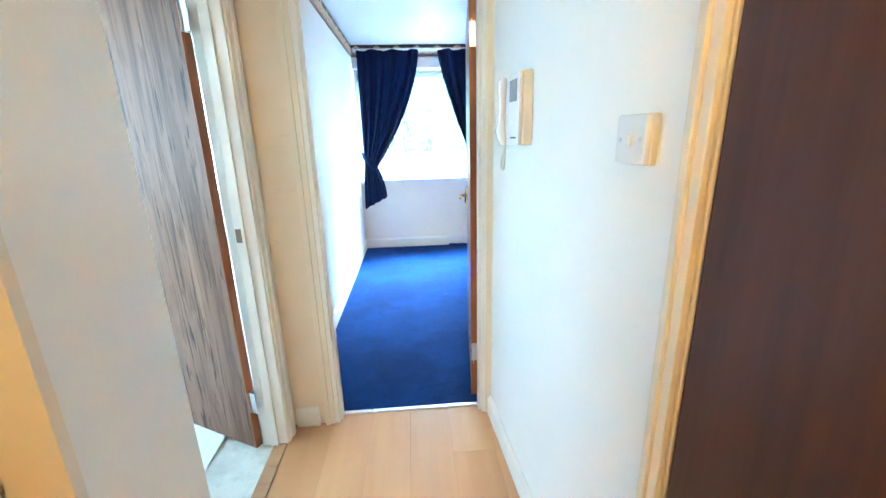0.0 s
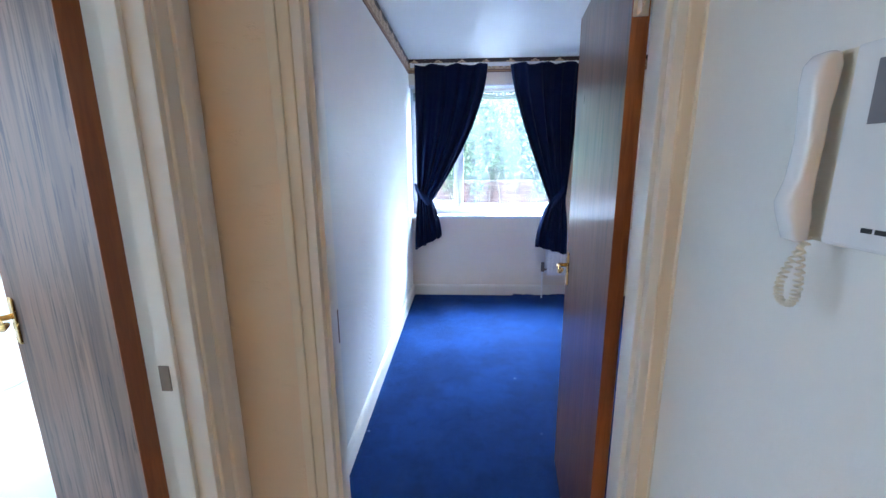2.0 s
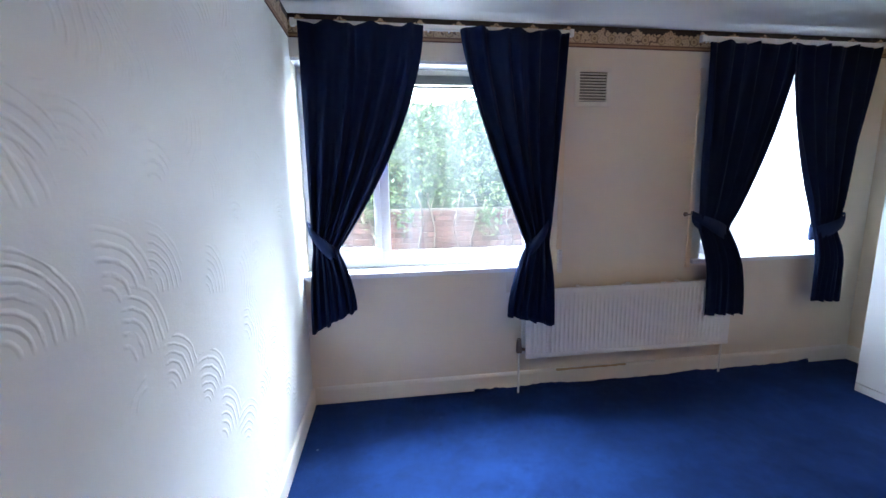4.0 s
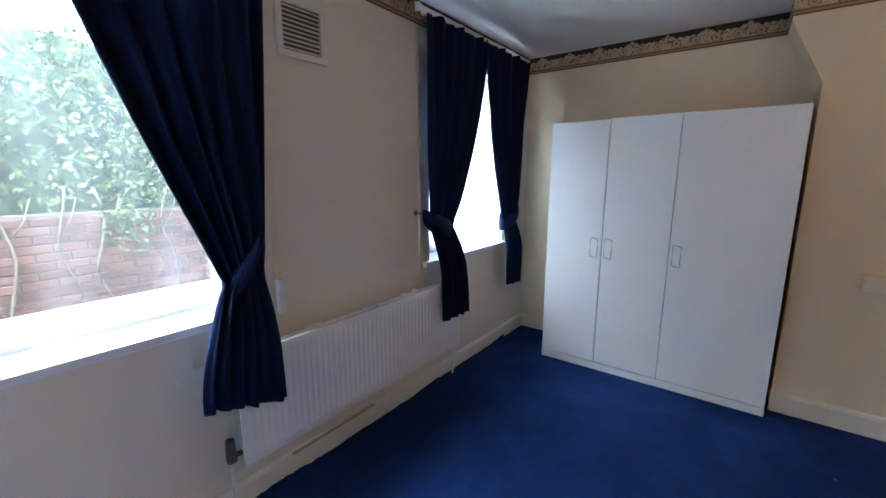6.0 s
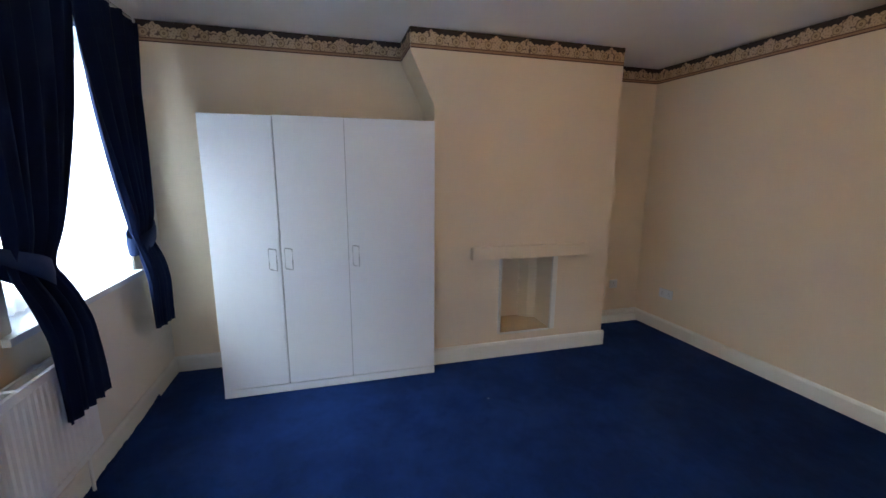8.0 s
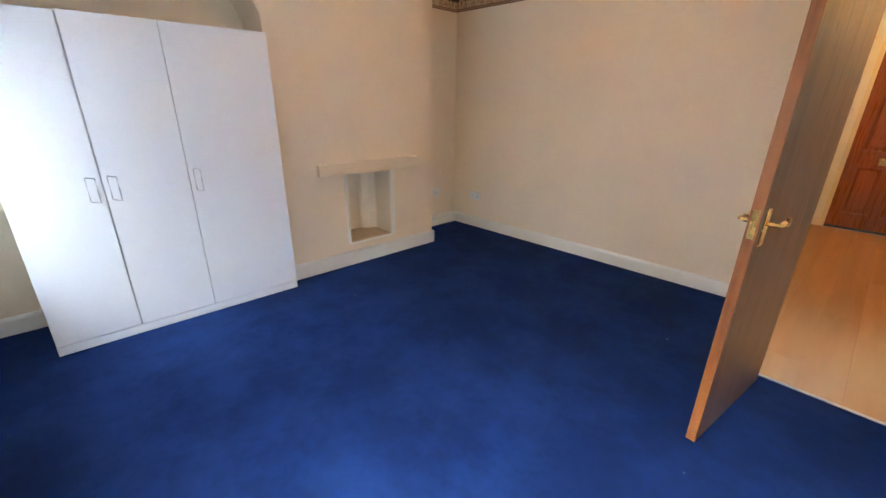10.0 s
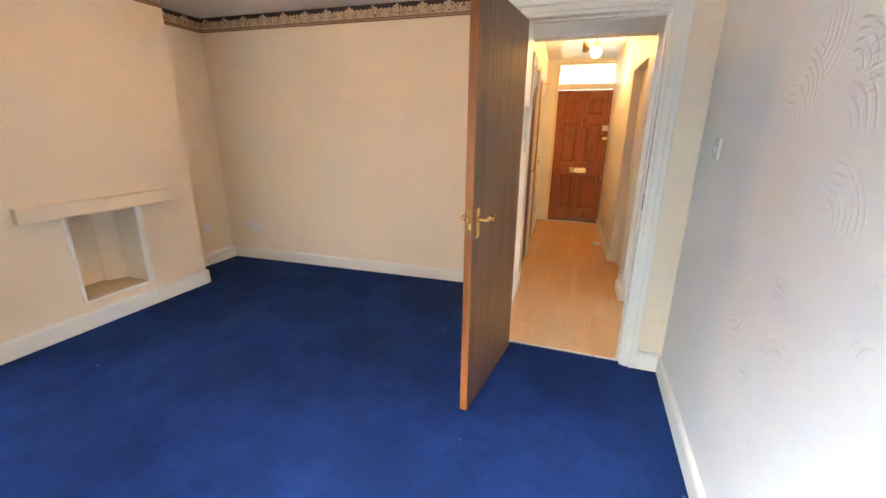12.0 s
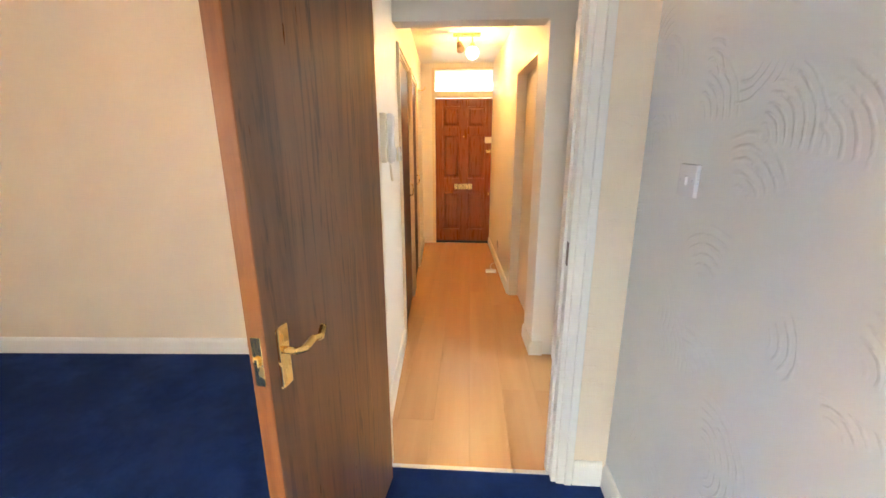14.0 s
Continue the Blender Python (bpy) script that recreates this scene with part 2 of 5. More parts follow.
def fabric(name, colour):
    m = Mat(name, colour, 0.85)
    v = m.coords()
    weave = m.noise(420, 2, v)
    soft = m.noise(6, 4, v)
    m.colour(m.mix(soft, shade(colour, 0.8), shade(colour, 1.25)))
    m.bump(weave, 0.3, 0.001)
    m.bump(m.noise(28, 4, m.coords((1, 1, 0.25))), 0.35, 0.006)
    m.p.inputs["Sheen Weight"].default_value = 0.18
    m.p.inputs["Sheen Tint"].default_value = (*shade(colour, 2.5), 1)
    m.p.inputs["Specular IOR Level"].default_value = 0.15
    return m.m


def glass_mat(name, tint=(1, 1, 1), rough=0.0):
    m = Mat(name, tint, rough)
    m.p.inputs["Transmission Weight"].default_value = 1.0
    m.p.inputs["IOR"].default_value = 1.45
    return m.m


def glow(name, colour, power):
    m = Mat(name, colour, 0.5)
    m.p.inputs["Emission Color"].default_value = (*colour, 1)
    m.p.inputs["Emission Strength"].default_value = power
    return m.m


CREAM = (0.76, 0.70, 0.58)
M_CREAM = relief_wall("cream_wall_paint", (0.81, 0.68, 0.50))
M_NORTH = relief_wall("stained_cream_wall_paint", (0.80, 0.73, 0.61), True)
M_HALL = paint("hall_wall_paint", (0.83, 0.81, 0.75), 0.5, 0.05, 0.3, 60)
M_SWIRL = swirl("combed_plaster", (0.73, 0.74, 0.71), 1)
M_CEIL = paint("ceiling_paint", (0.80, 0.80, 0.80), 0.35, 0.06, 0.1)
M_TRIM = paint("trim_gloss", (0.80, 0.765, 0.68), 0.33, 0.04, 0.015, 30)
M_TRIMC = paint("trim_old_gloss", (0.78, 0.69, 0.52), 0.35, 0.06, 0.02, 30)
M_BLUE = carpet("blue_carpet", (0.0040, 0.0125, 0.058), (0.0092, 0.028, 0.113))
M_PALE = carpet("pale_carpet", (0.55, 0.54, 0.46), (0.66, 0.65, 0.57))
M_BORDER = border_paper()
M_CURTAIN = fabric("navy_fabric", (0.0034, 0.0098, 0.041))
M_TIE = fabric("navy_tie_fabric", (0.012, 0.022, 0.066))
M_DOOR = wood("dark_door_veneer", (0.100, 0.055, 0.032), (0.255, 0.150, 0.092), 0.5, (9, 9, 0.7), 0.6, 0.2, flecks=0.9)
M_DOORIN = wood("red_brown_door_veneer", (0.115, 0.044, 0.018), (0.235, 0.102, 0.043), 0.30, (9, 9, 0.75), 0.35, 0.5, flecks=0.6)
M_EDGE = wood("red_door_edge", (0.20, 0.052, 0.010), (0.41, 0.140, 0.032), 0.4, (20, 20, 1.5), 0.3)
M_FRONT = wood("mahogany", (0.22, 0.056, 0.008), (0.29, 0.082, 0.012), 0.28, (10, 10, 0.8), 0.03)
M_CLOSET = wood("closet_veneer", (0.040, 0.013, 0.007), (0.085, 0.028, 0.015), 0.42, (12, 12, 0.7), 0.2, 0.3)
M_PLANK = wood("laminate", (0.52, 0.28, 0.125), (0.62, 0.36, 0.17), 0.19, (7, 0.5, 7), 0.0, 0.5, True, 0.15)
M_THRESH = wood("oak_strip", (0.32, 0.18, 0.08), (0.50, 0.30, 0.15), 0.4, (2, 16, 16), 0.2)
M_BRASS = metal("brass", (0.86, 0.60, 0.22), 0.24)
M_STEEL = metal("steel", (0.62, 0.62, 0.62), 0.28)
M_WIRE = metal("dull_steel_wire", (0.50, 0.50, 0.51), 0.35)
M_OLD = metal("dark_old_metal", (0.22, 0.17, 0.13), 0.45)
M_WHITE = paint("white_melamine", (0.80, 0.81, 0.83), 0.32, 0.02, 0.03, 200)
M_UPVC = paint("white_upvc", (0.82, 0.83, 0.85), 0.25, 0.03, 0.02)
M_RAD = paint("radiator_enamel", (0.83, 0.82, 0.79), 0.3, 0.06, 0.02)
M_PLASTIC = paint("white_plastic", (0.80, 0.80, 0.79), 0.25, 0.03, 0.01)
M_AGED = paint("yellowed_plastic", (0.77, 0.71, 0.56), 0.35, 0.06, 0.02)
M_DARK = paint("dark_gap", (0.03, 0.03, 0.03), 0.6, 0.2, 0.02)
M_SCREEN = paint("grey_screen", (0.24, 0.24, 0.26), 0.15, 0.1, 0.0)
M_SAND = paint("sandy_slab", (0.52, 0.38, 0.22), 0.7, 0.2, 0.4, 80)
M_SHEET = paint("white_sheet_cotton", (0.78, 0.79, 0.79), 0.9, 0.05, 0.5, 14)
# this dark brown holds the radiator slot's shade as well as its dust
M_DUST_SHADE = paint("dusty_shaded_fins", (0.17, 0.12, 0.075), 0.8, 0.3, 0.3, 40)
M_VENT = paint("vent_shadow", (0.11, 0.095, 0.08), 0.7, 0.2, 0.02)
M_SEAM = paint("seam_shade_grey", (0.48, 0.48, 0.49), 0.5, 0.1, 0.02)


def hazy_dusty_glass():
    """Clear pane with a thin film of dust; reflections and haze are put into its pale streaks."""
    m = Mat("hazy_dusty_glass", (1, 1, 1), 0.0)
    m.p.inputs["Transmission Weight"].default_value = 1.0
    film = m.node("ShaderNodeBsdfTranslucent", Color=(0.8, 0.9, 1.0, 1))
    mixer = m.node("ShaderNodeMixShader")
    streak = m.noise(1.0, 4, m.coords((5.0, 1, 0.8), True))
    m.link(m.ramp(streak, [(0.35, (0.006, 0.006, 0.006)), (0.62, (0.022, 0.022, 0.022)), (0.75, (0.05, 0.05, 0.05))]), mixer.inputs[0])
    m.link(m.p.outputs[0], mixer.inputs[1])
    m.link(film.outputs[0], mixer.inputs[2])
    m.link(mixer.outputs[0], m.t.nodes["Material Output"].inputs[0])
    return m.m


def net_cloth():
    """White net that lets most light through."""
    m = Mat("net_cloth", (0.85, 0.87, 0.88), 0.9)
    tl = m.node("ShaderNodeBsdfTranslucent", Color=(0.88, 0.92, 0.95, 1))
    tr = m.node("ShaderNodeBsdfTransparent")
    a = m.node("ShaderNodeMixShader", Fac=0.84)
    b = m.node("ShaderNodeMixShader", Fac=0.22)
    m.link(m.p.outputs[0], a.inputs[1])
    m.link(tl.outputs[0], a.inputs[2])
    m.link(a.outputs[0], b.inputs[1])
    m.link(tr.outputs[0], b.inputs[2])
    m.link(b.outputs[0], m.t.nodes["Material Output"].inputs[0])
    m.bump(m.noise(1.0, 3, m.coords((45, 1, 1.5), True)), 0.6, 0.01)
    return m.m


M_NET = net_cloth()
M_GLASS = hazy_dusty_glass()
M_FROST = glass_mat("frosted_glass", (0.95, 1, 1), 0.35)
M_BULB = glow("lit_globe", (1.0, 0.78, 0.45), 9)
M_PORCH = glow("porch_daylight", (0.62, 0.72, 0.62), 0.38)
M_LIGHT_OUT = glow("transom_daylight", (0.85, 0.95, 1.0), 1.3)
M_OVERCAST = glow("overcast_sky", (0.93, 0.97, 1.0), 9.0)
M_BLIND = paint("blind_grey", (0.22, 0.23, 0.22), 0.5, 0.1, 0.05)
M_SLAT = paint("vent_plastic", (0.74, 0.70, 0.60), 0.4, 0.05, 0.02)


# ---- mesh helpers ----
def box(bm, x0, y0, z0, x1, y1, z1, bevel=0.0, seg=1):
    """Adds a box, with its edges bevelled, to bm."""
    got = bmesh.ops.create_cube(bm, size=1)["verts"]
    for v in got:
        v.co = Vector(((x0 + x1) / 2 + v.co.x * (x1 - x0), (y0 + y1) / 2 + v.co.y * (y1 - y0), (z0 + z1) / 2 + v.co.z * (z1 - z0)))
    if bevel:
        edges = list({e for v in got for e in v.link_edges})
        bmesh.ops.bevel(bm, geom=edges, offset=bevel, segments=seg, affect="EDGES", profile=0.6)
    return got


def cyl(bm, a, b, r, r2=None, seg=16):
    """Adds a closed round bar from a to b."""
    a, b = Vector(a), Vector(b)
    m = Matrix.Translation((a + b) / 2) @ (b - a).to_track_quat("Z", "Y").to_matrix().to_4x4()
    return bmesh.ops.create_cone(bm, cap_ends=True, segments=seg, radius1=r, radius2=r if r2 is None else r2, depth=(b - a).length, matrix=m)["verts"]


def tube(bm, pts, r, seg=8):
    """A bent round bar through pts."""
    pts = [Vector(p) for p in pts]
    rings = []
    for i, p in enumerate(pts):
        d = (pts[min(i + 1, len(pts) - 1)] - pts[max(i - 1, 0)]).normalized()
        q = d.to_track_quat("Z", "Y")
        rings.append([bm.verts.new(p + q @ Vector((r * math.cos(k * math.tau / seg), r * math.sin(k * math.tau / seg), 0))) for k in range(seg)])
    for r0, r1 in zip(rings, rings[1:]):
        for k in range(seg):
            bm.faces.new((r0[k], r0[(k + 1) % seg], r1[(k + 1) % seg], r1[k]))
    bm.faces.new(rings[0][::-1])
    bm.faces.new(rings[-1])


def loft(bm, sections, seg=20, power=0.55):
    """A smooth body through rounded sections (z, x, y, half x, half y)."""
    rings = []
    for z, cx, cy, rx, ry in sections:
        ring = []
        for k in range(seg):
            a = k * math.tau / seg
            c, s = math.cos(a), math.sin(a)
            ring.append(bm.verts.new((cx + rx * math.copysign(abs(c) ** power, c), cy + ry * math.copysign(abs(s) ** power, s), z)))
        rings.append(ring)
    for r0, r1 in zip(rings, rings[1:]):
        for k in range(seg):
            bm.faces.new((r0[k], r0[(k + 1) % seg], r1[(k + 1) % seg], r1[k]))
    bm.faces.new(rings[0][::-1])
    bm.faces.new(rings[-1])


def prism(bm, outline, axis, lo, hi):
    """Extrudes a flat outline of (a, b) pairs along an axis from lo to hi."""
    def at(a, b, c):
        return {"x": (c, a, b), "y": (a, c, b), "z": (a, b, c)}[axis]
    p = [bm.verts.new(at(a, b, lo)) for a, b in outline]
    q = [bm.verts.new(at(a, b, hi)) for a, b in outline]
    n = len(outline)
    for i in range(n):
        bm.faces.new((p[i], p[(i + 1) % n], q[(i + 1) % n], q[i]))
    bm.faces.new(p[::-1])
    bm.faces.new(q)


def part(name, bm, material, parent=None, label="", smooth=False):
    """Links a bmesh as one mesh object, under its parent if there is one."""
    bmesh.ops.recalc_face_normals(bm, faces=bm.faces)
    me = bpy.data.meshes.new(name)
    bm.to_mesh(me)
    bm.free()
    me.materials.append(material)
    if smooth:
        for p in me.polygons:
            p.use_smooth = True
    ob = new(name, me)
    ob.parent = parent
    if label:
        tagged(ob, label)
    return ob


def boxes(name, material, items, parent=None, label="", bevel=0.0, seg=1):
    bm = bmesh.new()
    for it in items:
        box(bm, *it, bevel=bevel, seg=seg)
    return part(name, bm, material, parent, label)


def thing(name, place, label, category, group="", turn=0.0):
    ob = new(name)
    ob.matrix_world = pose(*place, 0, 0, turn)
    return tagged(ob, label, category, group)


def setting(ob, label=""):
    return tagged(ob, label, kind="structure")


def wall(name, material, axis, lo, hi, a0, a1, z1, holes=(), z0=-0.05, label=""):
    """A wall between lo and hi on its axis, from a0 to a1 along the other, with holes (a, b, bottom, top) through it."""
    bm = bmesh.new()
    cuts = sorted({a0, a1, *[h[0] for h in holes], *[h[1] for h in holes]})
    for p, q in zip(cuts, cuts[1:]):
        mid = (p + q) / 2
        gaps = sorted((h[2], h[3]) for h in holes if h[0] < mid < h[1])
        levels, z = [], z0
        for b, t in gaps:
            levels.append((z, b))
            z = t
        levels.append((z, z1))
        for b, t in levels:
            if t - b > 1e-4:
                if axis == "x":
                    box(bm, lo, p, b, hi, q, t)
                else:
                    box(bm, p, lo, b, q, hi, t)
    bmesh.ops.remove_doubles(bm, verts=bm.verts, dist=1e-5)
    return setting(part(name, bm, material), label)


def east(y):
    return 0.578 - 0.065 * y


def west(y):
    return -0.342 - 0.048 * y


def slant(ob, side, low=-9.0, high=9.0):
    """Leans the hall's straight walls to the slight angle at which they run."""
    for piece in ((ob,) if ob.data else ob.children):
        for v in piece.data.vertices:
            if low < v.co.x < high:
                v.co.x += (east(v.co.y) - 0.475) if side == "e" else (west(v.co.y) + 0.334)
    return ob


def lean_south(ob):
    """Gives the south wall and what is fixed to it the slight angle at which it runs."""
    for v in ob.data.vertices:
        v.co.y -= 0.05 * (3.75 - v.co.x)
    return ob


CEIL = 2.42
# ---- walls of the bedroom ----
WN, WW, WS = 5.30, -0.54, 1.165
wall("wall_north", M_NORTH, "y", WN, 5.58, -0.72, 3.9, 2.60, [(-0.54, 1.02, 0.85, 2.185), (2.22, 3.22, 0.85, 2.185)], label="cream painted wall with trowel marks and two windows")
wall("wall_west", M_SWIRL, "x", -0.64, WW, 2.04, WN, 2.60, label="white plaster wall combed in swirling fans")
wall("wall_east", M_CREAM, "x", 3.63, 3.80, 3.4, WN, 2.60, label="cream painted wall behind the wardrobe")
wall("wall_east_alcove", M_CREAM, "x", 3.72, 3.85, WS - 0.1, 3.4, 2.60, label="cream painted alcove wall")
lean_south(wall("wall_south", M_CREAM, "y", WS - 0.12, WS, 0.55, 3.72, 2.60, label="cream painted plain wall"))
wall("wall_door", M_CREAM, "y", 1.935, 2.04, -0.64, 0.55, 2.60, [(-0.345, 0.435, -0.05, 2.02)], label="cream wall round the bedroom doorway")
slant(wall("wall_partition", M_HALL, "x", 0.475, 0.55, 0.74, 1.935, 2.60, label="thin cream partition between hall and bedroom"), "e", 0.4, 0.5)
# ---- hall and lobby ----
wall("wall_lobby_west", M_HALL, "x", -0.645, -0.54, 0.945, 1.935, 2.60, [(1.03, 1.835, -0.05, 2.02)], label="lobby wall with a doorway to a bright room")
slant(wall("pier", M_HALL, "x", -0.65, -0.334, 0.67, 0.945, 2.60, label="cream painted pier between hall and lobby"), "w", -0.4, -0.3)
wall("beam", M_HALL, "y", 0.80, 0.945, -0.387, 0.516, 2.60, z0=2.105, label="cream painted beam across the hall")
slant(wall("wall_hall_west", M_HALL, "x", -0.45, -0.334, -2.32, 0.67, 2.60, [(-0.18, 0.67, -0.05, 2.0)], label="cream hall wall with an opening"), "w")
wall("wall_hall_west_back", M_HALL, "x", -0.75, -0.65, -0.4, 0.945, 2.60)
wall("wall_hall_west_end", M_HALL, "y", -0.4, -0.3, -0.65, -0.45, 2.60)
wall("wall_hall_east", M_HALL, "x", 0.80, 0.90, -2.32, 0.74, 2.60, label="cream hall wall with cupboard doors")
wall("wall_hall_end", M_HALL, "y", -2.32, -2.20, -0.34, 0.80, 2.60, [(-0.285, 0.575, -0.05, 2.37)], label="cream end wall round the front door")
slant(wall("wall_cupboards", M_HALL, "x", 0.475, 0.54, -2.2, 0.74, 2.60, [(-0.07, 0.735, -0.05, 2.0), (-1.0, -0.30, -0.05, 2.0)], label="cream hall wall with cupboard doors"), "e")
# ---- bright west room ----
# the opening in this unseen stretch is added to hold the lobby fill lamp
wall("wall_white_room_west", M_HALL, "x", -3.12, -3.02, -0.5, 5.3, 2.60, [(1.0, 2.2, 0.9, 2.1)])
wall("wall_white_room_south", M_HALL, "y", 0.80, 0.90, -3.02, -0.66, 2.60)
wall("wall_white_room_north", M_HALL, "y", 5.30, 5.45, -3.12, -0.72, 2.60, [(-2.3, -1.3, 0.8, 2.1)])


def slab(name, material, x0, y0, x1, y1, z0, z1, label=""):
    return setting(boxes(name, material, [(x0, y0, z0, x1, y1, z1)]), label)


bm = bmesh.new()
prism(bm, [(-0.54, 1.945), (0.56, 1.945), (0.56, 0.95), (3.72, 1.11), (3.72, 5.30), (-0.54, 5.30)], "z", CEIL, 2.52)
setting(part("ceiling", bm, M_CEIL), "white glossy ceiling of the bedroom")
slab("ceiling_hall", M_CEIL, -1.5, -2.2, 0.80, 1.06, CEIL + 0.005, 2.52, "white hall ceiling")
slab("ceiling_lobby", M_CEIL, -0.54, 1.06, 0.475, 1.935, CEIL + 0.005, 2.52)
slab("ceiling_white_room", M_CEIL, -3.02, 0.90, -0.65, 5.30, CEIL, 2.52)
bm = bmesh.new()
prism(bm, [(-0.54, 2.0), (0.56, 2.0), (0.56, 0.95), (3.72, 1.11), (3.72, 5.30), (-0.54, 5.30)], "z", -0.05, 0.004)
setting(part("floor_bedroom", bm, M_BLUE), "worn royal blue carpet")
slab("floor_white_room", M_PALE, -3.02, 0.90, -0.60, 5.30, -0.05, 0.002, "pale cream carpet")
slab("floor_base", M_SAND, -1.6, -2.32, 0.95, 2.0, -0.12, -0.011)


def carpet_lip():
    """The carpet's frayed edge, turned up against the skirting under the windows."""
    rnd = random.Random(11)
    bm = bmesh.new()
    rows = []
    n = 150
    h = 0.02
    for i in range(n + 1):
        x = 0.55 + 2.7 * i / n
        h = max(0.008, min(0.040, h + rnd.uniform(-0.005, 0.005)))
        rows.append((bm.verts.new((x, 5.268, 0.002)), bm.verts.new((x, 5.277 + rnd.uniform(-0.002, 0.001), h))))
        rows[-1] += (bm.verts.new((x, 5.2815, 0.002)),)
    for p, q in zip(rows, rows[1:]):
        bm.faces.new((p[0], q[0], q[1], p[1]))
        bm.faces.new((p[1], q[1], q[2], p[2]))
    setting(part("carpet_edge", bm, M_BLUE), "frayed blue carpet edge turned up at the skirting")
    bm = bmesh.new()
    pts = [(1.15 + 0.02 * k, 0.119 + 0.005 * rnd.random()) for k in range(28)]
    prism(bm, [(a, 0.104 + 0.006 * rnd.random()) for a, b in pts] + [(a, b) for a, b in pts[::-1]], "y", 5.2795, 5.2812)
    setting(part("bare_patch", bm, M_SAND), "bare brown patch along the worn skirting")


def dust_sheets():
    """White cotton sheets: one hung over the far wall of the bright room, one spread on its carpet."""
    c = thing("dust_sheet", (-3.0, 3.7, 0.0), "white cotton dust sheet hanging in folds against the wall", "dust sheet", "dust sheets")
    bm = bmesh.new()
    n, rows = 110, 16
    grid = []
    for j in range(rows + 1):
        v = j / rows
        row = []
        for i in range(n + 1):
            y = -1.3 + 2.8 * i / n
            lean = y + 0.22 * v
            d = 0.018 + 0.012 * math.sin(lean * 17) + 0.008 * math.sin(lean * 43 + 1.3) + 0.03 * v * v
            row.append(bm.verts.new((d * min(1.0, 0.25 + v * 2), y, 1.37 - 1.362 * v + 0.006 * math.sin(y * 9))))
        grid.append(row)
    for r0, r1 in zip(grid, grid[1:]):
        for i in range(n):
            bm.faces.new((r0[i], r0[i + 1], r1[i + 1], r1[i]))
    part("cloth", bm, M_SHEET, c, "", True)
    c = thing("dust_sheet", (-1.9, 2.9, 0.0), "creased white cotton dust sheet spread over the pale carpet", "dust sheet", "dust sheets")
    bm = bmesh.new()
    n = 70
    grid = []
    for j in range(n + 1):
        row = []
        for i in range(n + 1):
            x, y = -1.05 + 2.1 * i / n, -1.5 + 3.7 * j / n
            h = 0.005 + 0.012 * max(0.0, math.sin(x * 5 + 2.2 * math.sin(y * 1.7))) ** 6 + 0.010 * max(0.0, math.sin(y * 4 + 1.6 * math.sin(x * 2.3 + 1))) ** 8
            row.append(bm.verts.new((x, y, h + 0.001)))
        grid.append(row)
    for r0, r1 in zip(grid, grid[1:]):
        for i in range(n):
            bm.faces.new((r0[i], r0[i + 1], r1[i + 1], r1[i]))
    part("cloth", bm, M_SHEET, c, "", True)


carpet_lip()
dust_sheets()


# ---- skirting, borders ----
def skirt_profile(t, h):
    return [(0, 0), (t, 0), (t, h - 0.02), (t - 0.006, h - 0.006), (t - 0.012, h), (0, h)]


def skirting(name, x0, y0, x1, y1, nx, ny, h=0.12, t=0.018, mat=None):
    """A skirting board from (x0, y0) to (x1, y1) standing out of its wall towards (nx, ny)."""
    bm = bmesh.new()
    rows = []
    for px, py in ((x0, y0), (x1, y1)):
        rows.append([bm.verts.new((px + nx * d, py + ny * d, z)) for d, z in skirt_profile(t, h)])
    n = len(rows[0])
    for i in range(n):
        bm.faces.new((rows[0][i], rows[0][(i + 1) % n], rows[1][(i + 1) % n], rows[1][i]))
    bm.faces.new(rows[0])
    bm.faces.new(rows[1][::-1])
    return setting(part(name, bm, mat or M_TRIM), "cream gloss painted skirting board")


skirting("baseboard", WW + 0.018, WN, 3.61, WN, 0, -1)
skirting("baseboard", WW, 2.06, WW, WN, 1, 0)
skirting("baseboard", 3.63, 3.6, 3.63, WN, -1, 0)
lean_south(skirting("baseboard", 0.55, WS, 3.72, WS, 0, 1))
skirting("baseboard", 3.72, WS + 0.018, 3.72, 1.9, -1, 0)
skirting("baseboard", 0.55, WS + 0.018, 0.55, 2.0, 1, 0)
skirting("baseboard", WW + 0.018, 2.04, -0.4035, 2.04, 0, 1)
slant(skirting("baseboard", 0.475, 0.80, 0.475, 1.93, -1, 0, 0.10), "e")
skirting("baseboard", -0.52, 1.935, -0.41, 1.935, 0, -1, 0.10)
slant(skirting("baseboard", -0.334, 0.67, -0.334, 0.962, 1, 0, 0.10), "w")
skirting("baseboard", -0.387, 0.945, -0.46, 0.945, 0, 1, 0.10)
slant(skirting("baseboard", -0.334, -2.18, -0.334, -0.20, 1, 0, 0.10), "w")
slant(skirting("baseboard", 0.475, -2.18, 0.475, -1.07, -1, 0, 0.10), "e")
skirting("baseboard", 0.58, -2.20, 0.70, -2.20, 0, 1, 0.10)


def strip(name, x0, y0, x1, y1, nx, ny):
    t = 0.004
    xa, xb = sorted((x0, x1)) if x0 != x1 else sorted((x0, x0 + nx * t))
    ya, yb = sorted((y0, y1)) if y0 != y1 else sorted((y0, y0 + ny * t))
    return setting(boxes(name, M_BORDER, [(xa, ya, 2.29, xb, yb, 2.4195)]), "brown and tan wallpaper border with lacy flowers")


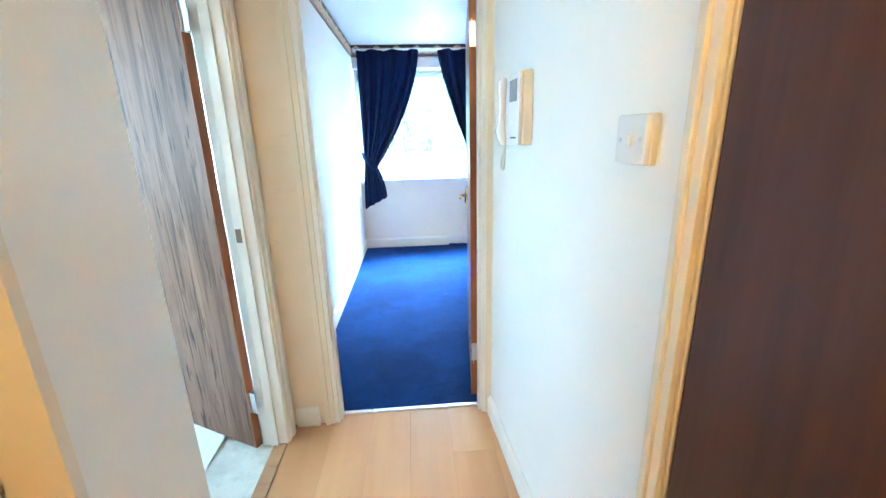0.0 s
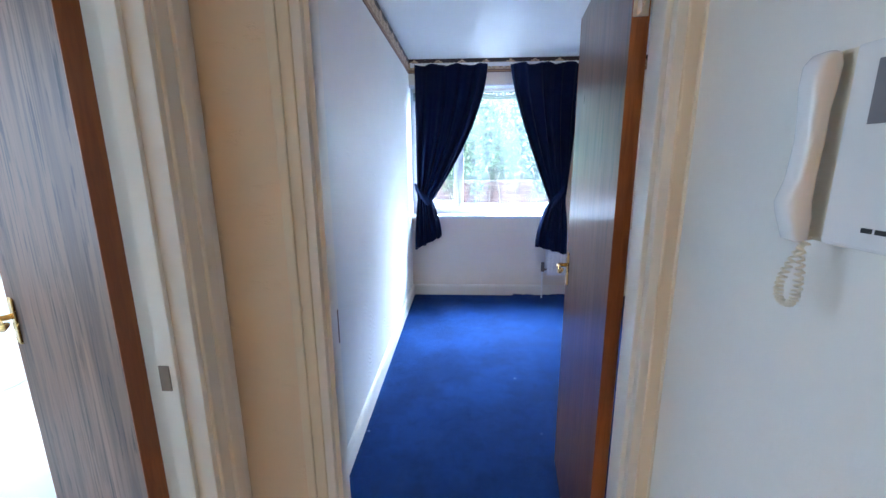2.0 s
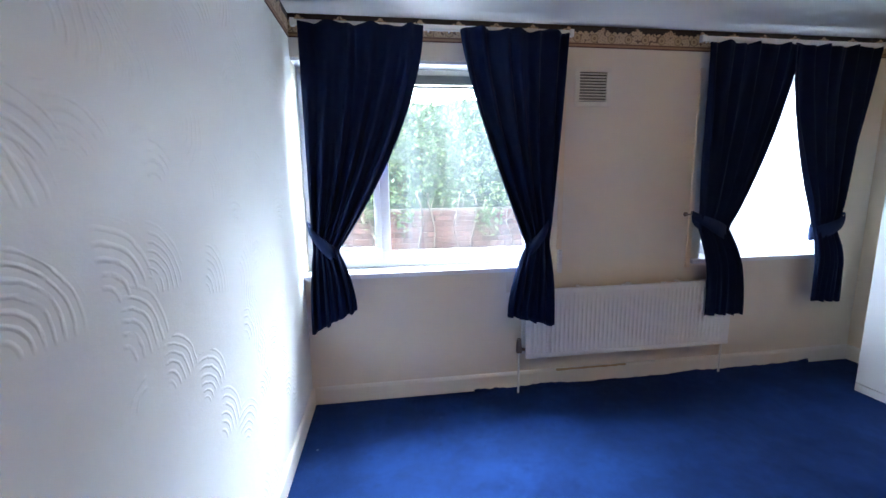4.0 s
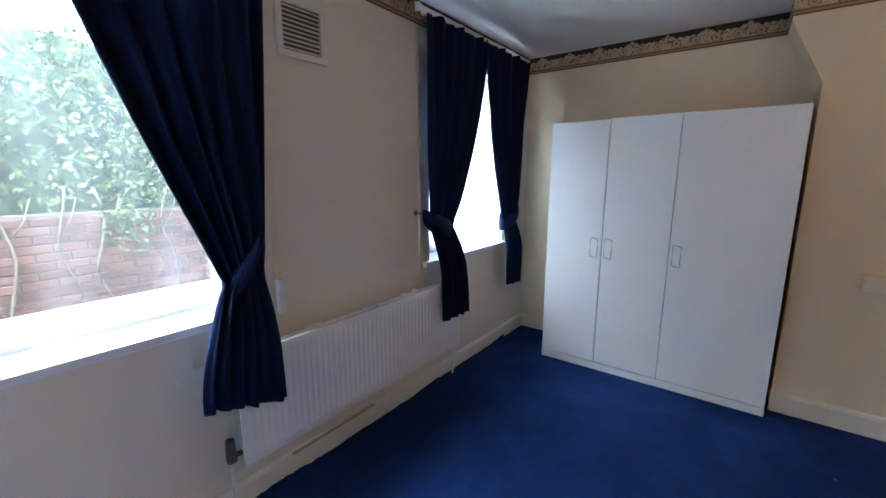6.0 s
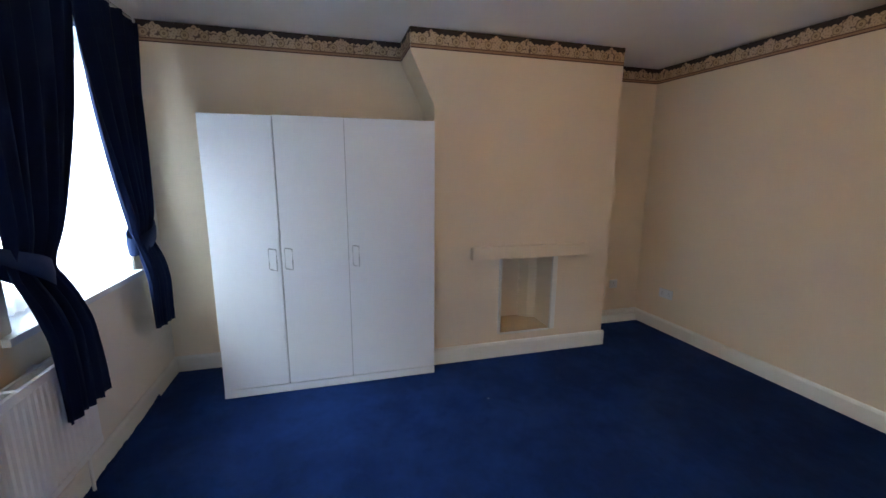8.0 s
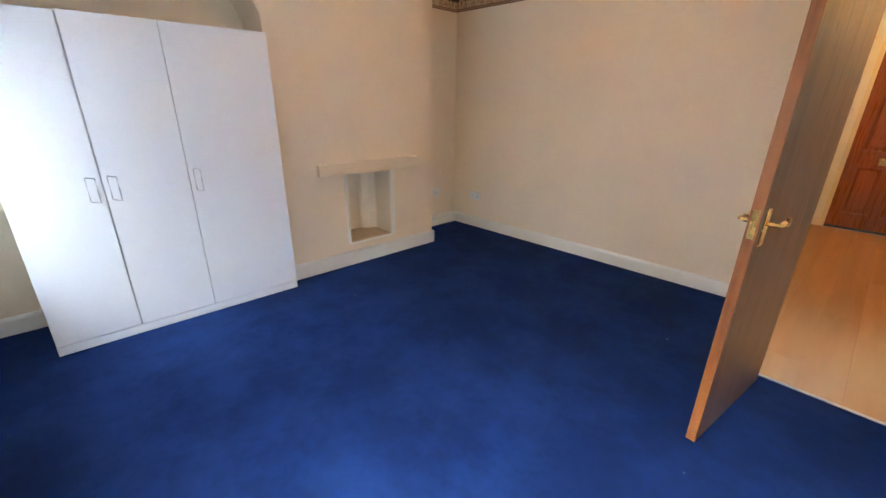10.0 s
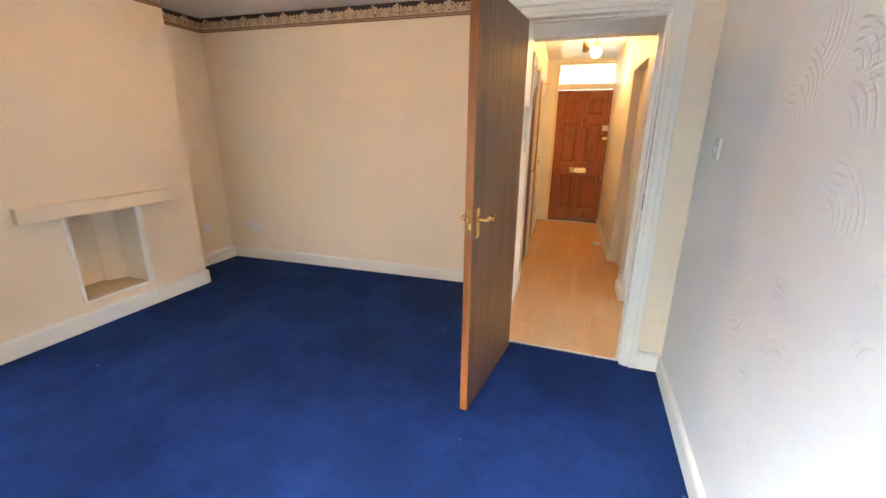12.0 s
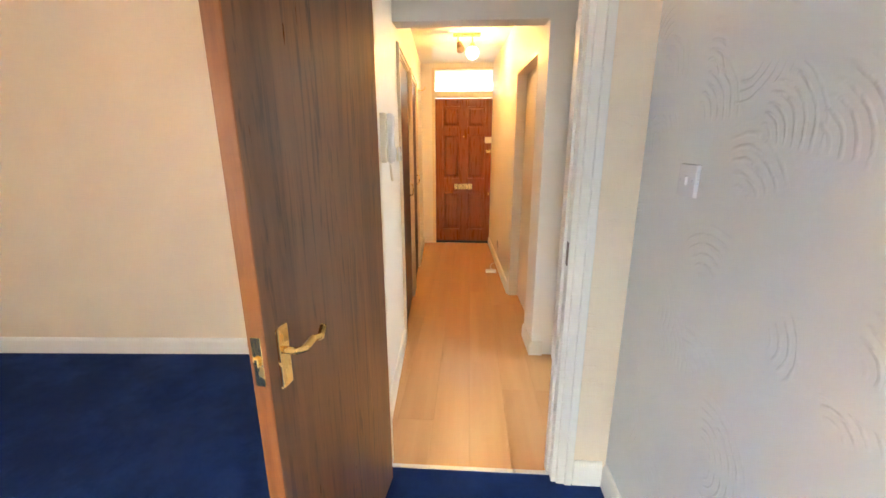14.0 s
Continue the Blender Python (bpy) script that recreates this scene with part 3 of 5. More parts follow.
strip("border", WW + 0.004, WN, 3.626, WN, 0, -1)
strip("border", WW, 2.044, WW, WN, 1, 0)
strip("border", 3.63, 3.584, 3.63, WN - 0.004, -1, 0)
strip("border", 3.26, 1.91, 3.26, 3.58, -1, 0)
strip("border", 3.264, 3.58, 3.626, 3.58, 0, 1)
strip("border", 3.26, 1.91, 3.72, 1.91, 0, -1)
strip("border", 3.72, WS + 0.004, 3.72, 1.906, -1, 0)
lean_south(strip("border", 0.554, WS, 3.72, WS, 0, 1))
strip("border", 0.55, WS + 0.004, 0.55, 2.04, 1, 0)
strip("border", WW + 0.004, 2.04, 0.554, 2.04, 0, 1)


# ---- chimney breast with sloping shoulder, niche and mantel ----
def chimney_breast():
    bm = bmesh.new()
    x0, x1, yb = 3.26, 3.72, 1.91
    ya, yc = 2.43, 2.87
    box(bm, x0, yb, 0, x1, ya, CEIL)
    box(bm, x0, ya, 0, x1, yc, 0.20)
    box(bm, x0, ya, 0.81, x1, yc, CEIL)
    box(bm, x0 + 0.33, ya, 0.20, x1, yc, 0.81)
    prism(bm, [(yc, 0), (3.415, 0), (3.415, 1.93), (3.58, 2.27), (3.58, CEIL), (yc, CEIL)], "x", x0, x1)
    setting(part("chimney_breast", bm, M_CREAM), "cream plastered chimney breast with a sloping shoulder")
    skirting("baseboard", 3.26, 1.892, 3.26, 3.42, -1, 0, 0.13, 0.022)
    skirting("baseboard", 3.238, 1.91, 3.70, 1.91, 0, -1, 0.13)
    bm = bmesh.new()
    box(bm, 3.205, 2.13, 0.825, 3.262, 3.13, 0.92, 0.006, 2)
    setting(part("mantel", bm, M_CREAM), "plain cream painted mantel ledge")
    setting(boxes("hearth_slab", M_SAND, [(3.262, 2.432, 0.20, 3.588, 2.868, 0.212)]), "sandy stone slab in the fireplace niche")
    setting(boxes("niche_lip", M_TRIM, [(3.240, 2.385, 0.20, 3.262, 2.43, 0.825), (3.242, 2.868, 0.20, 3.262, 2.890, 0.825), (3.250, 2.43, 0.188, 3.262, 2.868, 0.205)], bevel=0.006, seg=3), "cream raised rim of the niche")
    bm = bmesh.new()
    prism(bm, [(3.50, 2.431), (3.589, 2.431), (3.589, 2.56), (3.56, 2.55), (3.52, 2.50)], "z", 0.212, 0.809)
    setting(part("niche_infill", bm, M_CREAM), "rounded plaster infill in the back of the niche")


chimney_breast()


# ---- architraves and door linings ----
def architrave(name, axis, face, out, a0, a1, top, width=0.068, mat=None):
    """Moulded frame round an opening from a0 to a1; face is the wall's plane and out its side (+1 or -1)."""
    frame_ = setting(new(name), "cream painted moulded architrave")
    def bar(kind, cuts):
        bm = bmesh.new()
        for p0, p1, z0, z1, depth in cuts:
            lo, hi = sorted((face, face + out * depth))
            if axis == "y":
                box(bm, p0, lo, z0, p1, hi, z1, 0.003, 2)
            else:
                box(bm, lo, p0, z0, hi, p1, z1, 0.003, 2)
        part(kind, bm, mat or M_TRIM, frame_)
    bands = ((0.012, 0.0, width), (0.020, width * 0.5, width - 0.004))
    bar("upright", [(a0 - w1, a0 - w0, 0.0, top + w1, d) for d, w0, w1 in bands])
    bar("upright", [(a1 + w0, a1 + w1, 0.0, top + w1, d) for d, w0, w1 in bands])
    bar("head", [(a0 - w0, a1 + w0, top + w0, top + w1, d - 0.0005) for d, w0, w1 in bands])
    return frame_


def lining(name, axis, lo, hi, a0, a1, top, t=0.03, stop=None, mat=None):
    """Door lining inside an opening, with the stop that the leaf shuts against."""
    frame_ = setting(new(name), "cream gloss door lining")
    def b(kind, p0, p1, q0, q1, z0, z1):
        bm = bmesh.new()
        if axis == "y":
            box(bm, p0, q0, z0, p1, q1, z1, 0.001)
        else:
            box(bm, q0, p0, z0, q1, p1, z1, 0.001)
        part(kind, bm, mat or M_TRIM, frame_)
    b("jamb", a0, a0 + t, lo, hi, 0, top)
    b("jamb", a1 - t, a1, lo, hi, 0, top)
    b("head", a0 + t, a1 - t, lo, hi, top - t, top)
    if stop:
        s0, s1 = stop
        b("stop", a0 + t, a0 + t + 0.012, s0, s1, 0, top - t)
        b("stop", a1 - t - 0.012, a1 - t, s0, s1, 0, top - t)
        b("stop", a0 + t + 0.012, a1 - t - 0.012, s0, s1, top - t - 0.012, top - t)
    return frame_


architrave("trim", "y", 2.04, 1, -0.335, 0.425, 2.01)
architrave("trim", "y", 1.935, -1, -0.335, 0.425, 2.01, 0.05, M_TRIMC)
lining("door_lining", "y", 1.93, 2.043, -0.345, 0.435, 2.02, 0.03, (1.95, 1.995))
architrave("trim", "x", -0.54, 1, 1.045, 1.82, 2.01, 0.07)
lining("door_lining", "x", -0.648, -0.535, 1.03, 1.835, 2.02, 0.03, (-0.61, -0.575))
slant(architrave("trim", "x", 0.475, -1, -0.07, 0.732, 2.0, 0.042, M_TRIMC), "e")
slant(architrave("trim", "x", 0.475, -1, -1.0, -0.30, 2.0, 0.06, M_TRIMC), "e")
slant(lining("door_lining", "x", -0.449, -0.333, -0.18, 0.67, 2.0, 0.02, None, M_TRIMC), "w")
slant(lining("door_lining", "x", 0.476, 0.54, -0.07, 0.735, 2.0, 0.008, None, M_TRIMC), "e")


# ---- doors ----
def lever(parent, x, y0, side, toward, z=1.01):
    """Brass lever on its plate; side is the face's way out along y, toward the way in which the lever points along x."""
    h = thing("door_handle", (0, 0, 0), "", "")
    for key in ("label", "category"):
        if key in h:
            del h[key]
    h.parent = parent
    bm = bmesh.new()
    lo, hi = sorted((y0, y0 + side * 0.007))
    box(bm, x - 0.019, lo, z - 0.085, x + 0.019, hi, z + 0.055, 0.003, 2)
    part("plate", bm, M_BRASS, h, "brass backplate")
    bm = bmesh.new()
    y1 = y0 + side * 0.045
    tube(bm, [(x, y0, z), (x, y0 + side * 0.035, z), (x + toward * 0.012, y1, z), (x + toward * 0.05, y1, z + 0.004), (x + toward * 0.085, y1, z - 0.008), (x + toward * 0.108, y1 - side * 0.004, z + 0.008)], 0.0085, 10)
    part("lever", bm, M_BRASS, h, "scrolled brass lever", True)


def flush_door(name, pin, angle, width, label, flip=1, hinge_z=(0.27, 1.80), mat=None, height=1.975):
    """A flush leaf that turns round its pin. In its own frame it runs along +x from the pin and its thickness lies on flip's side of y = 0."""
    d = thing(name, (pin[0], pin[1], 0.0), label, "door", turn=angle)
    t = 0.038 * flip
    lo, hi = sorted((0.0, t))
    bm = bmesh.new()
    box(bm, 0.006, lo + 0.0005, 0.010, width - 0.004, hi - 0.0005, height, 0.0015)
    part("leaf", bm, mat or M_DOOR, d)
    bm = bmesh.new()
    box(bm, width - 0.0045, lo, 0.008, width, hi, height + 0.002, 0.001)
    box(bm, 0.002, lo, 0.008, 0.0065, hi, height + 0.002, 0.001)
    part("edge_strip", bm, M_EDGE, d, "red-brown varnished edge")
    for z in hinge_z:
        bm = bmesh.new()
        box(bm, -0.001, lo + 0.004, z - 0.05, 0.0022, hi - 0.002, z + 0.05, 0.0005)
        box(bm, -0.034, hi - 0.012 if flip > 0 else lo + 0.009, z - 0.05, -0.001, hi - 0.009 if flip > 0 else lo + 0.012, z + 0.05, 0.0005)
        cyl(bm, (-0.004, -0.004 * flip, z - 0.05), (-0.004, -0.004 * flip, z + 0.05), 0.006, seg=10)
        part("hinge", bm, M_STEEL, d, "steel butt hinge with painted knuckle")
    bm = bmesh.new()
    box(bm, width - 0.001, lo + 0.008, 0.955, width + 0.0015, hi - 0.008, 1.065, 0.0005)
    box(bm, width + 0.0005, lo + 0.012, 1.0, width + 0.009, hi - 0.014, 1.022, 0.002)
    part("latch", bm, M_BRASS, d, "brass latch plate")
    lever(d, width - 0.055, hi, 1, -1)
    lever(d, width - 0.055, lo, -1, -1)
    return d


flush_door("bedroom_door", (0.412, 2.066), 83.5, 0.735, "open flush door in dark wood veneer with a red-brown edge and brass levers", 1, mat=M_DOORIN)
flush_door("white_room_door", (-0.652, 1.812), 151.5, 0.775, "open flush door in greyish dark wood veneer with a red-brown edge", 1, (0.25, 1.80))


def closet_door(y, w):
    d = thing("closet_door", (east(y) + 0.003, y, 0.0), "closed dark red-brown flush cupboard door in a cream frame", "door", "cupboard doors", 3.7)
    boxes("leaf", M_CLOSET, [(0, -w, 0.01, 0.035, 0, 1.985)], d, bevel=0.002)
    bm = bmesh.new()
    tube(bm, [(0, 0.06 - w, 0.98), (-0.03, 0.06 - w, 0.985), (-0.034, 0.06 - w, 1.03), (-0.03, 0.06 - w, 1.075), (0, 0.06 - w, 1.08)], 0.005)
    part("handle", bm, M_BRASS, d, "thin brass pull handle", True)


def side_door():
    d = thing("hall_door", (west(0.24) - 0.080, 0.24, 0.0), "closed cream painted flush door in the hall wall", "door", turn=2.7)
    boxes("leaf", M_TRIMC, [(-0.036, -0.398, 0.01, 0, 0.404, 1.978)], d, bevel=0.002)


side_door()
closet_door(0.724, 0.782)
closet_door(-0.305, 0.69)


def front_door():
    y = -2.25
    x0, x1, top = -0.245, 0.535, 1.99
    fr = boxes("door_frame", M_TRIMC, [(-0.285, -2.30, 0, x0, -2.185, 2.37), (x1, -2.30, 0, 0.575, -2.185, 2.37), (x0, -2.30, 2.0, x1, -2.19, 2.08), (x0, -2.30, 2.345, x1, -2.19, 2.37)], bevel=0.003)
    setting(fr, "cream painted front door frame with a fanlight")
    setting(boxes("fanlight_glass", M_FROST, [(x0, -2.262, 2.08, x1, -2.256, 2.345)]), "frosted fanlight over the front door")
    # both panels behind the glass glow in place of outdoor light
    setting(boxes("fanlight_sky", M_LIGHT_OUT, [(x0, -2.30, 2.08, x1, -2.295, 2.20)]), "daylight behind the fanlight")
    setting(boxes("porch_ceiling", M_PORCH, [(x0, -2.30, 2.20, x1, -2.295, 2.345)]), "dim glowing panel in place of the pale porch ceiling behind the fanlight")
    d = thing("front_door", ((x0 + x1) / 2, y, 0.0), "closed mahogany front door with six raised panels and brass letterbox", "door")
    w = (x1 - x0) / 2
    bars = [(-w, -w + 0.10), (-0.05, 0.05), (w - 0.10, w)]
    rails = [(0.01, 0.20), (0.75, 0.93), (1.53, 1.62), (top - 0.10, top)]
    bm = bmesh.new()
    for a, b in bars:
        box(bm, a, -0.02, 0.01, b, 0.022, top, 0.002)
    for a, b in rails:
        for p, q in ((-w + 0.10, -0.05), (0.05, w - 0.10)):
            box(bm, p, -0.02, a, q, 0.0215, b, 0.002)
    part("frame", bm, M_FRONT, d)
    for (a, b) in ((0.20, 0.75), (0.93, 1.53), (1.62, top - 0.10)):
        for p, q in ((-w + 0.10, -0.05), (0.05, w - 0.10)):
            bm = bmesh.new()
            box(bm, p, -0.012, a, q, -0.004, b)
            vs = box(bm, p + 0.02, -0.006, a + 0.02, q - 0.02, 0.017, b - 0.02)
            for v in vs:
                if v.co.y > 0.01:
                    v.co.x += 0.030 if v.co.x < (p + q) / 2 else -0.022
                    v.co.z += 0.030 if v.co.z < (a + b) / 2 else -0.022
            part("panel", bm, M_FRONT, d)
    lb = boxes("letterbox", M_BRASS, [(-0.125, 0.022, 0.775, 0.125, 0.028, 0.855)], d, "brass letterbox flap", 0.002)
    boxes("flap", M_BRASS, [(-0.105, 0.028, 0.79, 0.105, 0.034, 0.838)], lb, bevel=0.003, seg=2)
    boxes("lock", M_AGED, [(-w + 0.005, 0.022, 1.41, -w + 0.10, 0.05, 1.49)], d, "cream and brass night latch", 0.004, 2)
    boxes("lock", M_BRASS, [(-w + 0.02, 0.022, 1.28, -w + 0.085, 0.034, 1.32)], d, "brass lock plate", 0.003)
    boxes("knob_plate", M_BRASS, [(-w + 0.02, 0.022, 0.70, -w + 0.045, 0.038, 0.73)], d, bevel=0.003)
    bm = bmesh.new()
    cyl(bm, (0, 0.018, 1.50), (0, 0.03, 1.50), 0.009)
    part("viewer", bm, M_BRASS, d, "brass door viewer")
    boxes("sill_bar", M_DARK, [(-w, 0.0, 0.0, w, 0.045, 0.028)], d, "dark weather bar", 0.003)


front_door()
for tag, x in (("strike_plate", -0.30),):
    s = thing(tag, (-0.3145, 2.02, 1.03), "brass strike plate on the door lining", "strike plate")
    boxes("plate", M_OLD, [(0, -0.013, -0.045, 0.002, 0.013, 0.045)], s, bevel=0.0005)
s = thing("strike_plate", (-0.598, 1.7905, 1.015), "old metal strike plate on the cream lining", "strike plate")
boxes("plate", M_OLD, [(-0.011, 0, -0.028, 0.011, 0.002, 0.028)], s, bevel=0.0005)
boxes("keep", M_DARK, [(-0.006, 0.0015, -0.012, 0.006, 0.0026, 0.010)], s)
setting(boxes("threshold_strip", M_STEEL, [(-0.315, 1.985, -0.006, 0.405, 2.008, 0.008)], bevel=0.003), "thin metal threshold strip")


# ---- windows ----
def window(name, x0, x1, mullions, label):
    w = setting(thing(name, ((x0 + x1) / 2, 5.46, 0.88), label, "window"))
    del w["category"]
    cx = (x0 + x1) / 2
    a, b, h0, h1 = x0 - cx, x1 - cx, 0.0, 1.305
    f = 0.055
    f0 = 0.105
    boxes("window_frame", M_UPVC, [(a, 0, h0, b, 0.06, h0 + f0), (a, 0, h1 - f, b, 0.06, h1), (a, 0, h0 + f0, a + f, 0.06, h1 - f), (b - f, 0, h0 + f0, b, 0.06, h1 - f)]
          + [(m - cx - 0.03, 0, h0 + f0, m - cx + 0.03, 0.06, h1 - f) for m in mullions], w, bevel=0.004)
    xs = [a + f] + [m - cx for m in mullions] + [b - f]
    for i, (p, q) in enumerate(zip(xs, xs[1:])):
        p += 0.03 if i else 0
        q -= 0.03 if i < len(xs) - 2 else 0
        if i == 0:
            boxes("casement", M_UPVC, [(p, -0.012, h0 + f, q, 0.04, h0 + f0 + 0.035), (p, -0.012, h1 - f - 0.045, q, 0.04, h1 - f), (p, -0.012, h0 + f0 + 0.0351, p + 0.045, 0.04, h1 - f - 0.045), (q - 0.045, -0.012, h0 + f0 + 0.0351, q, 0.04, h1 - f - 0.045)], w, bevel=0.004)
            bm = bmesh.new()
            box(bm, q - 0.032, -0.020, 0.30, q - 0.012, -0.010, 0.37, 0.003)
            box(bm, q - 0.028, -0.034, 0.34, q - 0.016, -0.020, 0.44, 0.004, 2)
            part("catch", bm, M_UPVC, w, "white window catch")
            p, q = p + 0.045, q - 0.045
            pane = boxes("pane", M_GLASS, [(p, 0.022, h0 + f0 + 0.035, q, 0.026, h1 - f - 0.045)], w)
        else:
            pane = boxes("pane", M_GLASS, [(p, 0.022, h0 + f0, q, 0.026, h1 - f)], w)
        pane.visible_shadow = False
    return w


window("window_1", -0.54, 1.02, [-0.02], "white framed window with a side casement")
window("window_2", 2.22, 3.22, [2.60], "white framed window with a side casement")
for x0, x1 in ((-0.54, 1.04), (2.15, 3.24)):
    bm = bmesh.new()
    box(bm, max(x0, -0.538), 5.262, 0.85, x1, 5.46, 0.882, 0.004, 2)
    setting(part("window_sill", bm, M_UPVC), "white painted window board")
setting(boxes("window_head_lining", M_UPVC, [(-0.538, 5.305, 2.168, 1.018, 5.46, 2.184), (2.222, 5.305, 2.168, 3.218, 5.46, 2.184)]), "white lining over the windows")
setting(boxes("window_reveal", M_UPVC, [(1.008, 5.305, 0.883, 1.019, 5.46, 2.167), (2.221, 5.305, 0.883, 2.232, 5.46, 2.167), (3.208, 5.305, 0.883, 3.219, 5.46, 2.167)]), "white window reveal")


def blind(x0, x1):
    b = thing("venetian_blind", ((x0 + x1) / 2, 5.435, 2.16), "raised grey slatted blind under the window head", "blind")
    w = (x1 - x0) / 2
    boxes("headrail", M_SLAT, [(-w, -0.02, -0.028, w, 0.012, 0.0)], b, bevel=0.002)
    for i in range(7):
        boxes("slat", M_BLIND, [(-w + 0.01, -0.022 + 0.001 * (i % 2), -0.036 - i * 0.008, w - 0.01, 0.006, -0.033 - i * 0.008)], b)
    boxes("bottom_rail", M_BLIND, [(-w + 0.01, -0.02, -0.106, w - 0.01, 0.006, -0.094)], b, bevel=0.002)
    for x in (-w * 0.3, w * 0.55):
        boxes("clip", M_STEEL, [(x, -0.026, -0.10, x + 0.015, -0.022, -0.03)], b)


def net(x0, x1):
    n = thing("net_curtain", ((x0 + x1) / 2, 5.41, 0.0), "sheer white net hanging close to the window", "net curtain")
    bm = bmesh.new()
    w, cols = (x1 - x0) / 2, 160
    for zt, zb in ((2.15, 0.895),):
        top = [bm.verts.new((-w + 2 * w * i / cols, 0.006 * math.sin(i * 0.62) + 0.002 * math.sin(i * 1.7), zt)) for i in range(cols + 1)]
        low = [bm.verts.new((-w + 2 * w * i / cols, 0.010 * math.sin(i * 0.62 + 0.3) + 0.003 * math.sin(i * 1.3), zb)) for i in range(cols + 1)]
        for i in range(cols):
            bm.faces.new((top[i], top[i + 1], low[i + 1], low[i]))
    part("sheer", bm, M_NET, n, "", True)


net(2.234, 3.2)
blind(-0.52, 1.0)


# ---- curtains ----
def curtain(top, tie, foot, z_top, z_tie, z_foot, y, seed, hook, tails, bulge):
    """A pleated curtain: (left, right) at its top, at the tieback and at its foot; tails drops the foot's two ends."""
    rnd = random.Random(seed)
    c = thing("curtain", ((top[0] + top[1]) / 2, y, 0.0), "navy blue curtain gathered by a fabric tieback", "curtain", "window curtains")
    ox = (top[0] + top[1]) / 2
    n, rows = 130, 70
    bm = bmesh.new()
    folds = 6
    ph = [rnd.uniform(0, 6) for _ in range(6)]
    grid = []
    for j in range(rows + 1):
        v = j / rows
        z = z_top + (z_foot - z_top) * v
        if z >= z_tie:
            u = (z_top - z) / (z_top - z_tie)
            el = top[0] + (tie[0] - top[0]) * u ** bulge[0]
            er = top[1] + (tie[1] - top[1]) * u ** bulge[1]
            amp = 0.017 + 0.010 * math.sin(math.pi * u) + 0.016 * u * u
        else:
            u = (z_tie - z) / (z_tie - z_foot)
            s = math.sin(u * math.pi / 2) ** 0.8
            el = tie[0] + (foot[0] - tie[0]) * s
            er = tie[1] + (foot[1] - tie[1]) * s
            amp = 0.034 - 0.017 * u
        row = []
        for i in range(n + 1):
            a = i / n
            f = a + 0.012 * math.sin(a * 13 + ph[0]) + 0.01 * math.sin(v * 5 + a * 9 + ph[1])
            k = math.sin(f * folds * math.tau + 0.5 * math.sin(v * 4 + ph[2]))
            dy = -amp * (0.75 * k + 0.30 * math.sin(f * folds * 1.7 * math.tau + ph[3] + 2 * v))
            pinch = math.exp(-((z - z_tie) / 0.10) ** 2)
            dy = dy * (1 - 0.45 * pinch) - 0.015 * (1 - pinch)
            drop = (tails[0] * (1 - a) + tails[1] * a) * max(0.0, (z_tie - z) / (z_tie - z_foot))
            head = 0.010 * math.sin(a * folds * math.tau * 0.5 + ph[4]) * max(0.0, 1 - v * 12)
            dy -= 0.045 * min(1.0, max(0.0, (z_tie + 0.05 - z) / 0.30))
            row.append(bm.verts.new((el + (er - el) * a - ox + 0.003 * k, dy, z + drop + head + 0.006 * math.sin(a * 23 + ph[5]) * max(0.0, v - 0.9) * 10)))
        grid.append(row)
    for r0, r1 in zip(grid, grid[1:]):
        for i in range(n):
            bm.faces.new((r0[i], r0[i + 1], r1[i + 1], r1[i]))
    ob = part("drape", bm, M_CURTAIN, c, "", True)
    mod = ob.modifiers.new("thickness", "SOLIDIFY")
    mod.thickness = 0.003
    # tieback band sagging from its hook round the gathered cloth
    bm = bmesh.new()
    hx, hz = hook[0] - ox, hook[1]
    far = (tie[1] if abs(hook[0] - tie[0]) < abs(hook[0] - tie[1]) else tie[0]) - ox
    rows_t = []
    m = 26
    for side in (1, -1):
        for i in range(m + 1):
            a = i / m if side == 1 else 1 - i / m
            x = hx + (far - hx) * a
            bow = math.sin(a * math.pi) ** 0.6 if 0 < a < 1 else 0
            yy = 0.015 - side * 0.062 * bow - (0.0 if side == 1 else 0.0)
            zz = hz + (z_tie - 0.035 - hz) * a ** 0.8
            wide = 0.027 + 0.024 * math.sin(min(1, a * 1.3) * math.pi / 2)
            rows_t.append((bm.verts.new((x, yy, zz + wide)), bm.verts.new((x, yy - 0.004 * side, zz)), bm.verts.new((x, yy, zz - wide))))
    for p, q in zip(rows_t, rows_t[1:]):
        bm.faces.new((p[0], q[0], q[1], p[1]))
        bm.faces.new((p[1], q[1], q[2], p[2]))
    ob = part("tieback", bm, M_TIE, c, "navy fabric tieback band", True)
    ob.modifiers.new("thickness", "SOLIDIFY").thickness = 0.004
    k = thing("tieback_hook", (hook[0], WN, hz), "small dark metal tieback hook screwed to the wall", "hook", "tieback hooks")
    bm = bmesh.new()
    cyl(bm, (0, 0, 0), (0, -0.006, 0), 0.016)
    tube(bm, [(0, 0, 0), (0, -0.04, 0), (0, -0.058, 0.006), (0, -0.062, 0.024)], 0.005)
    part("hook", bm, M_OLD, k, "", True)


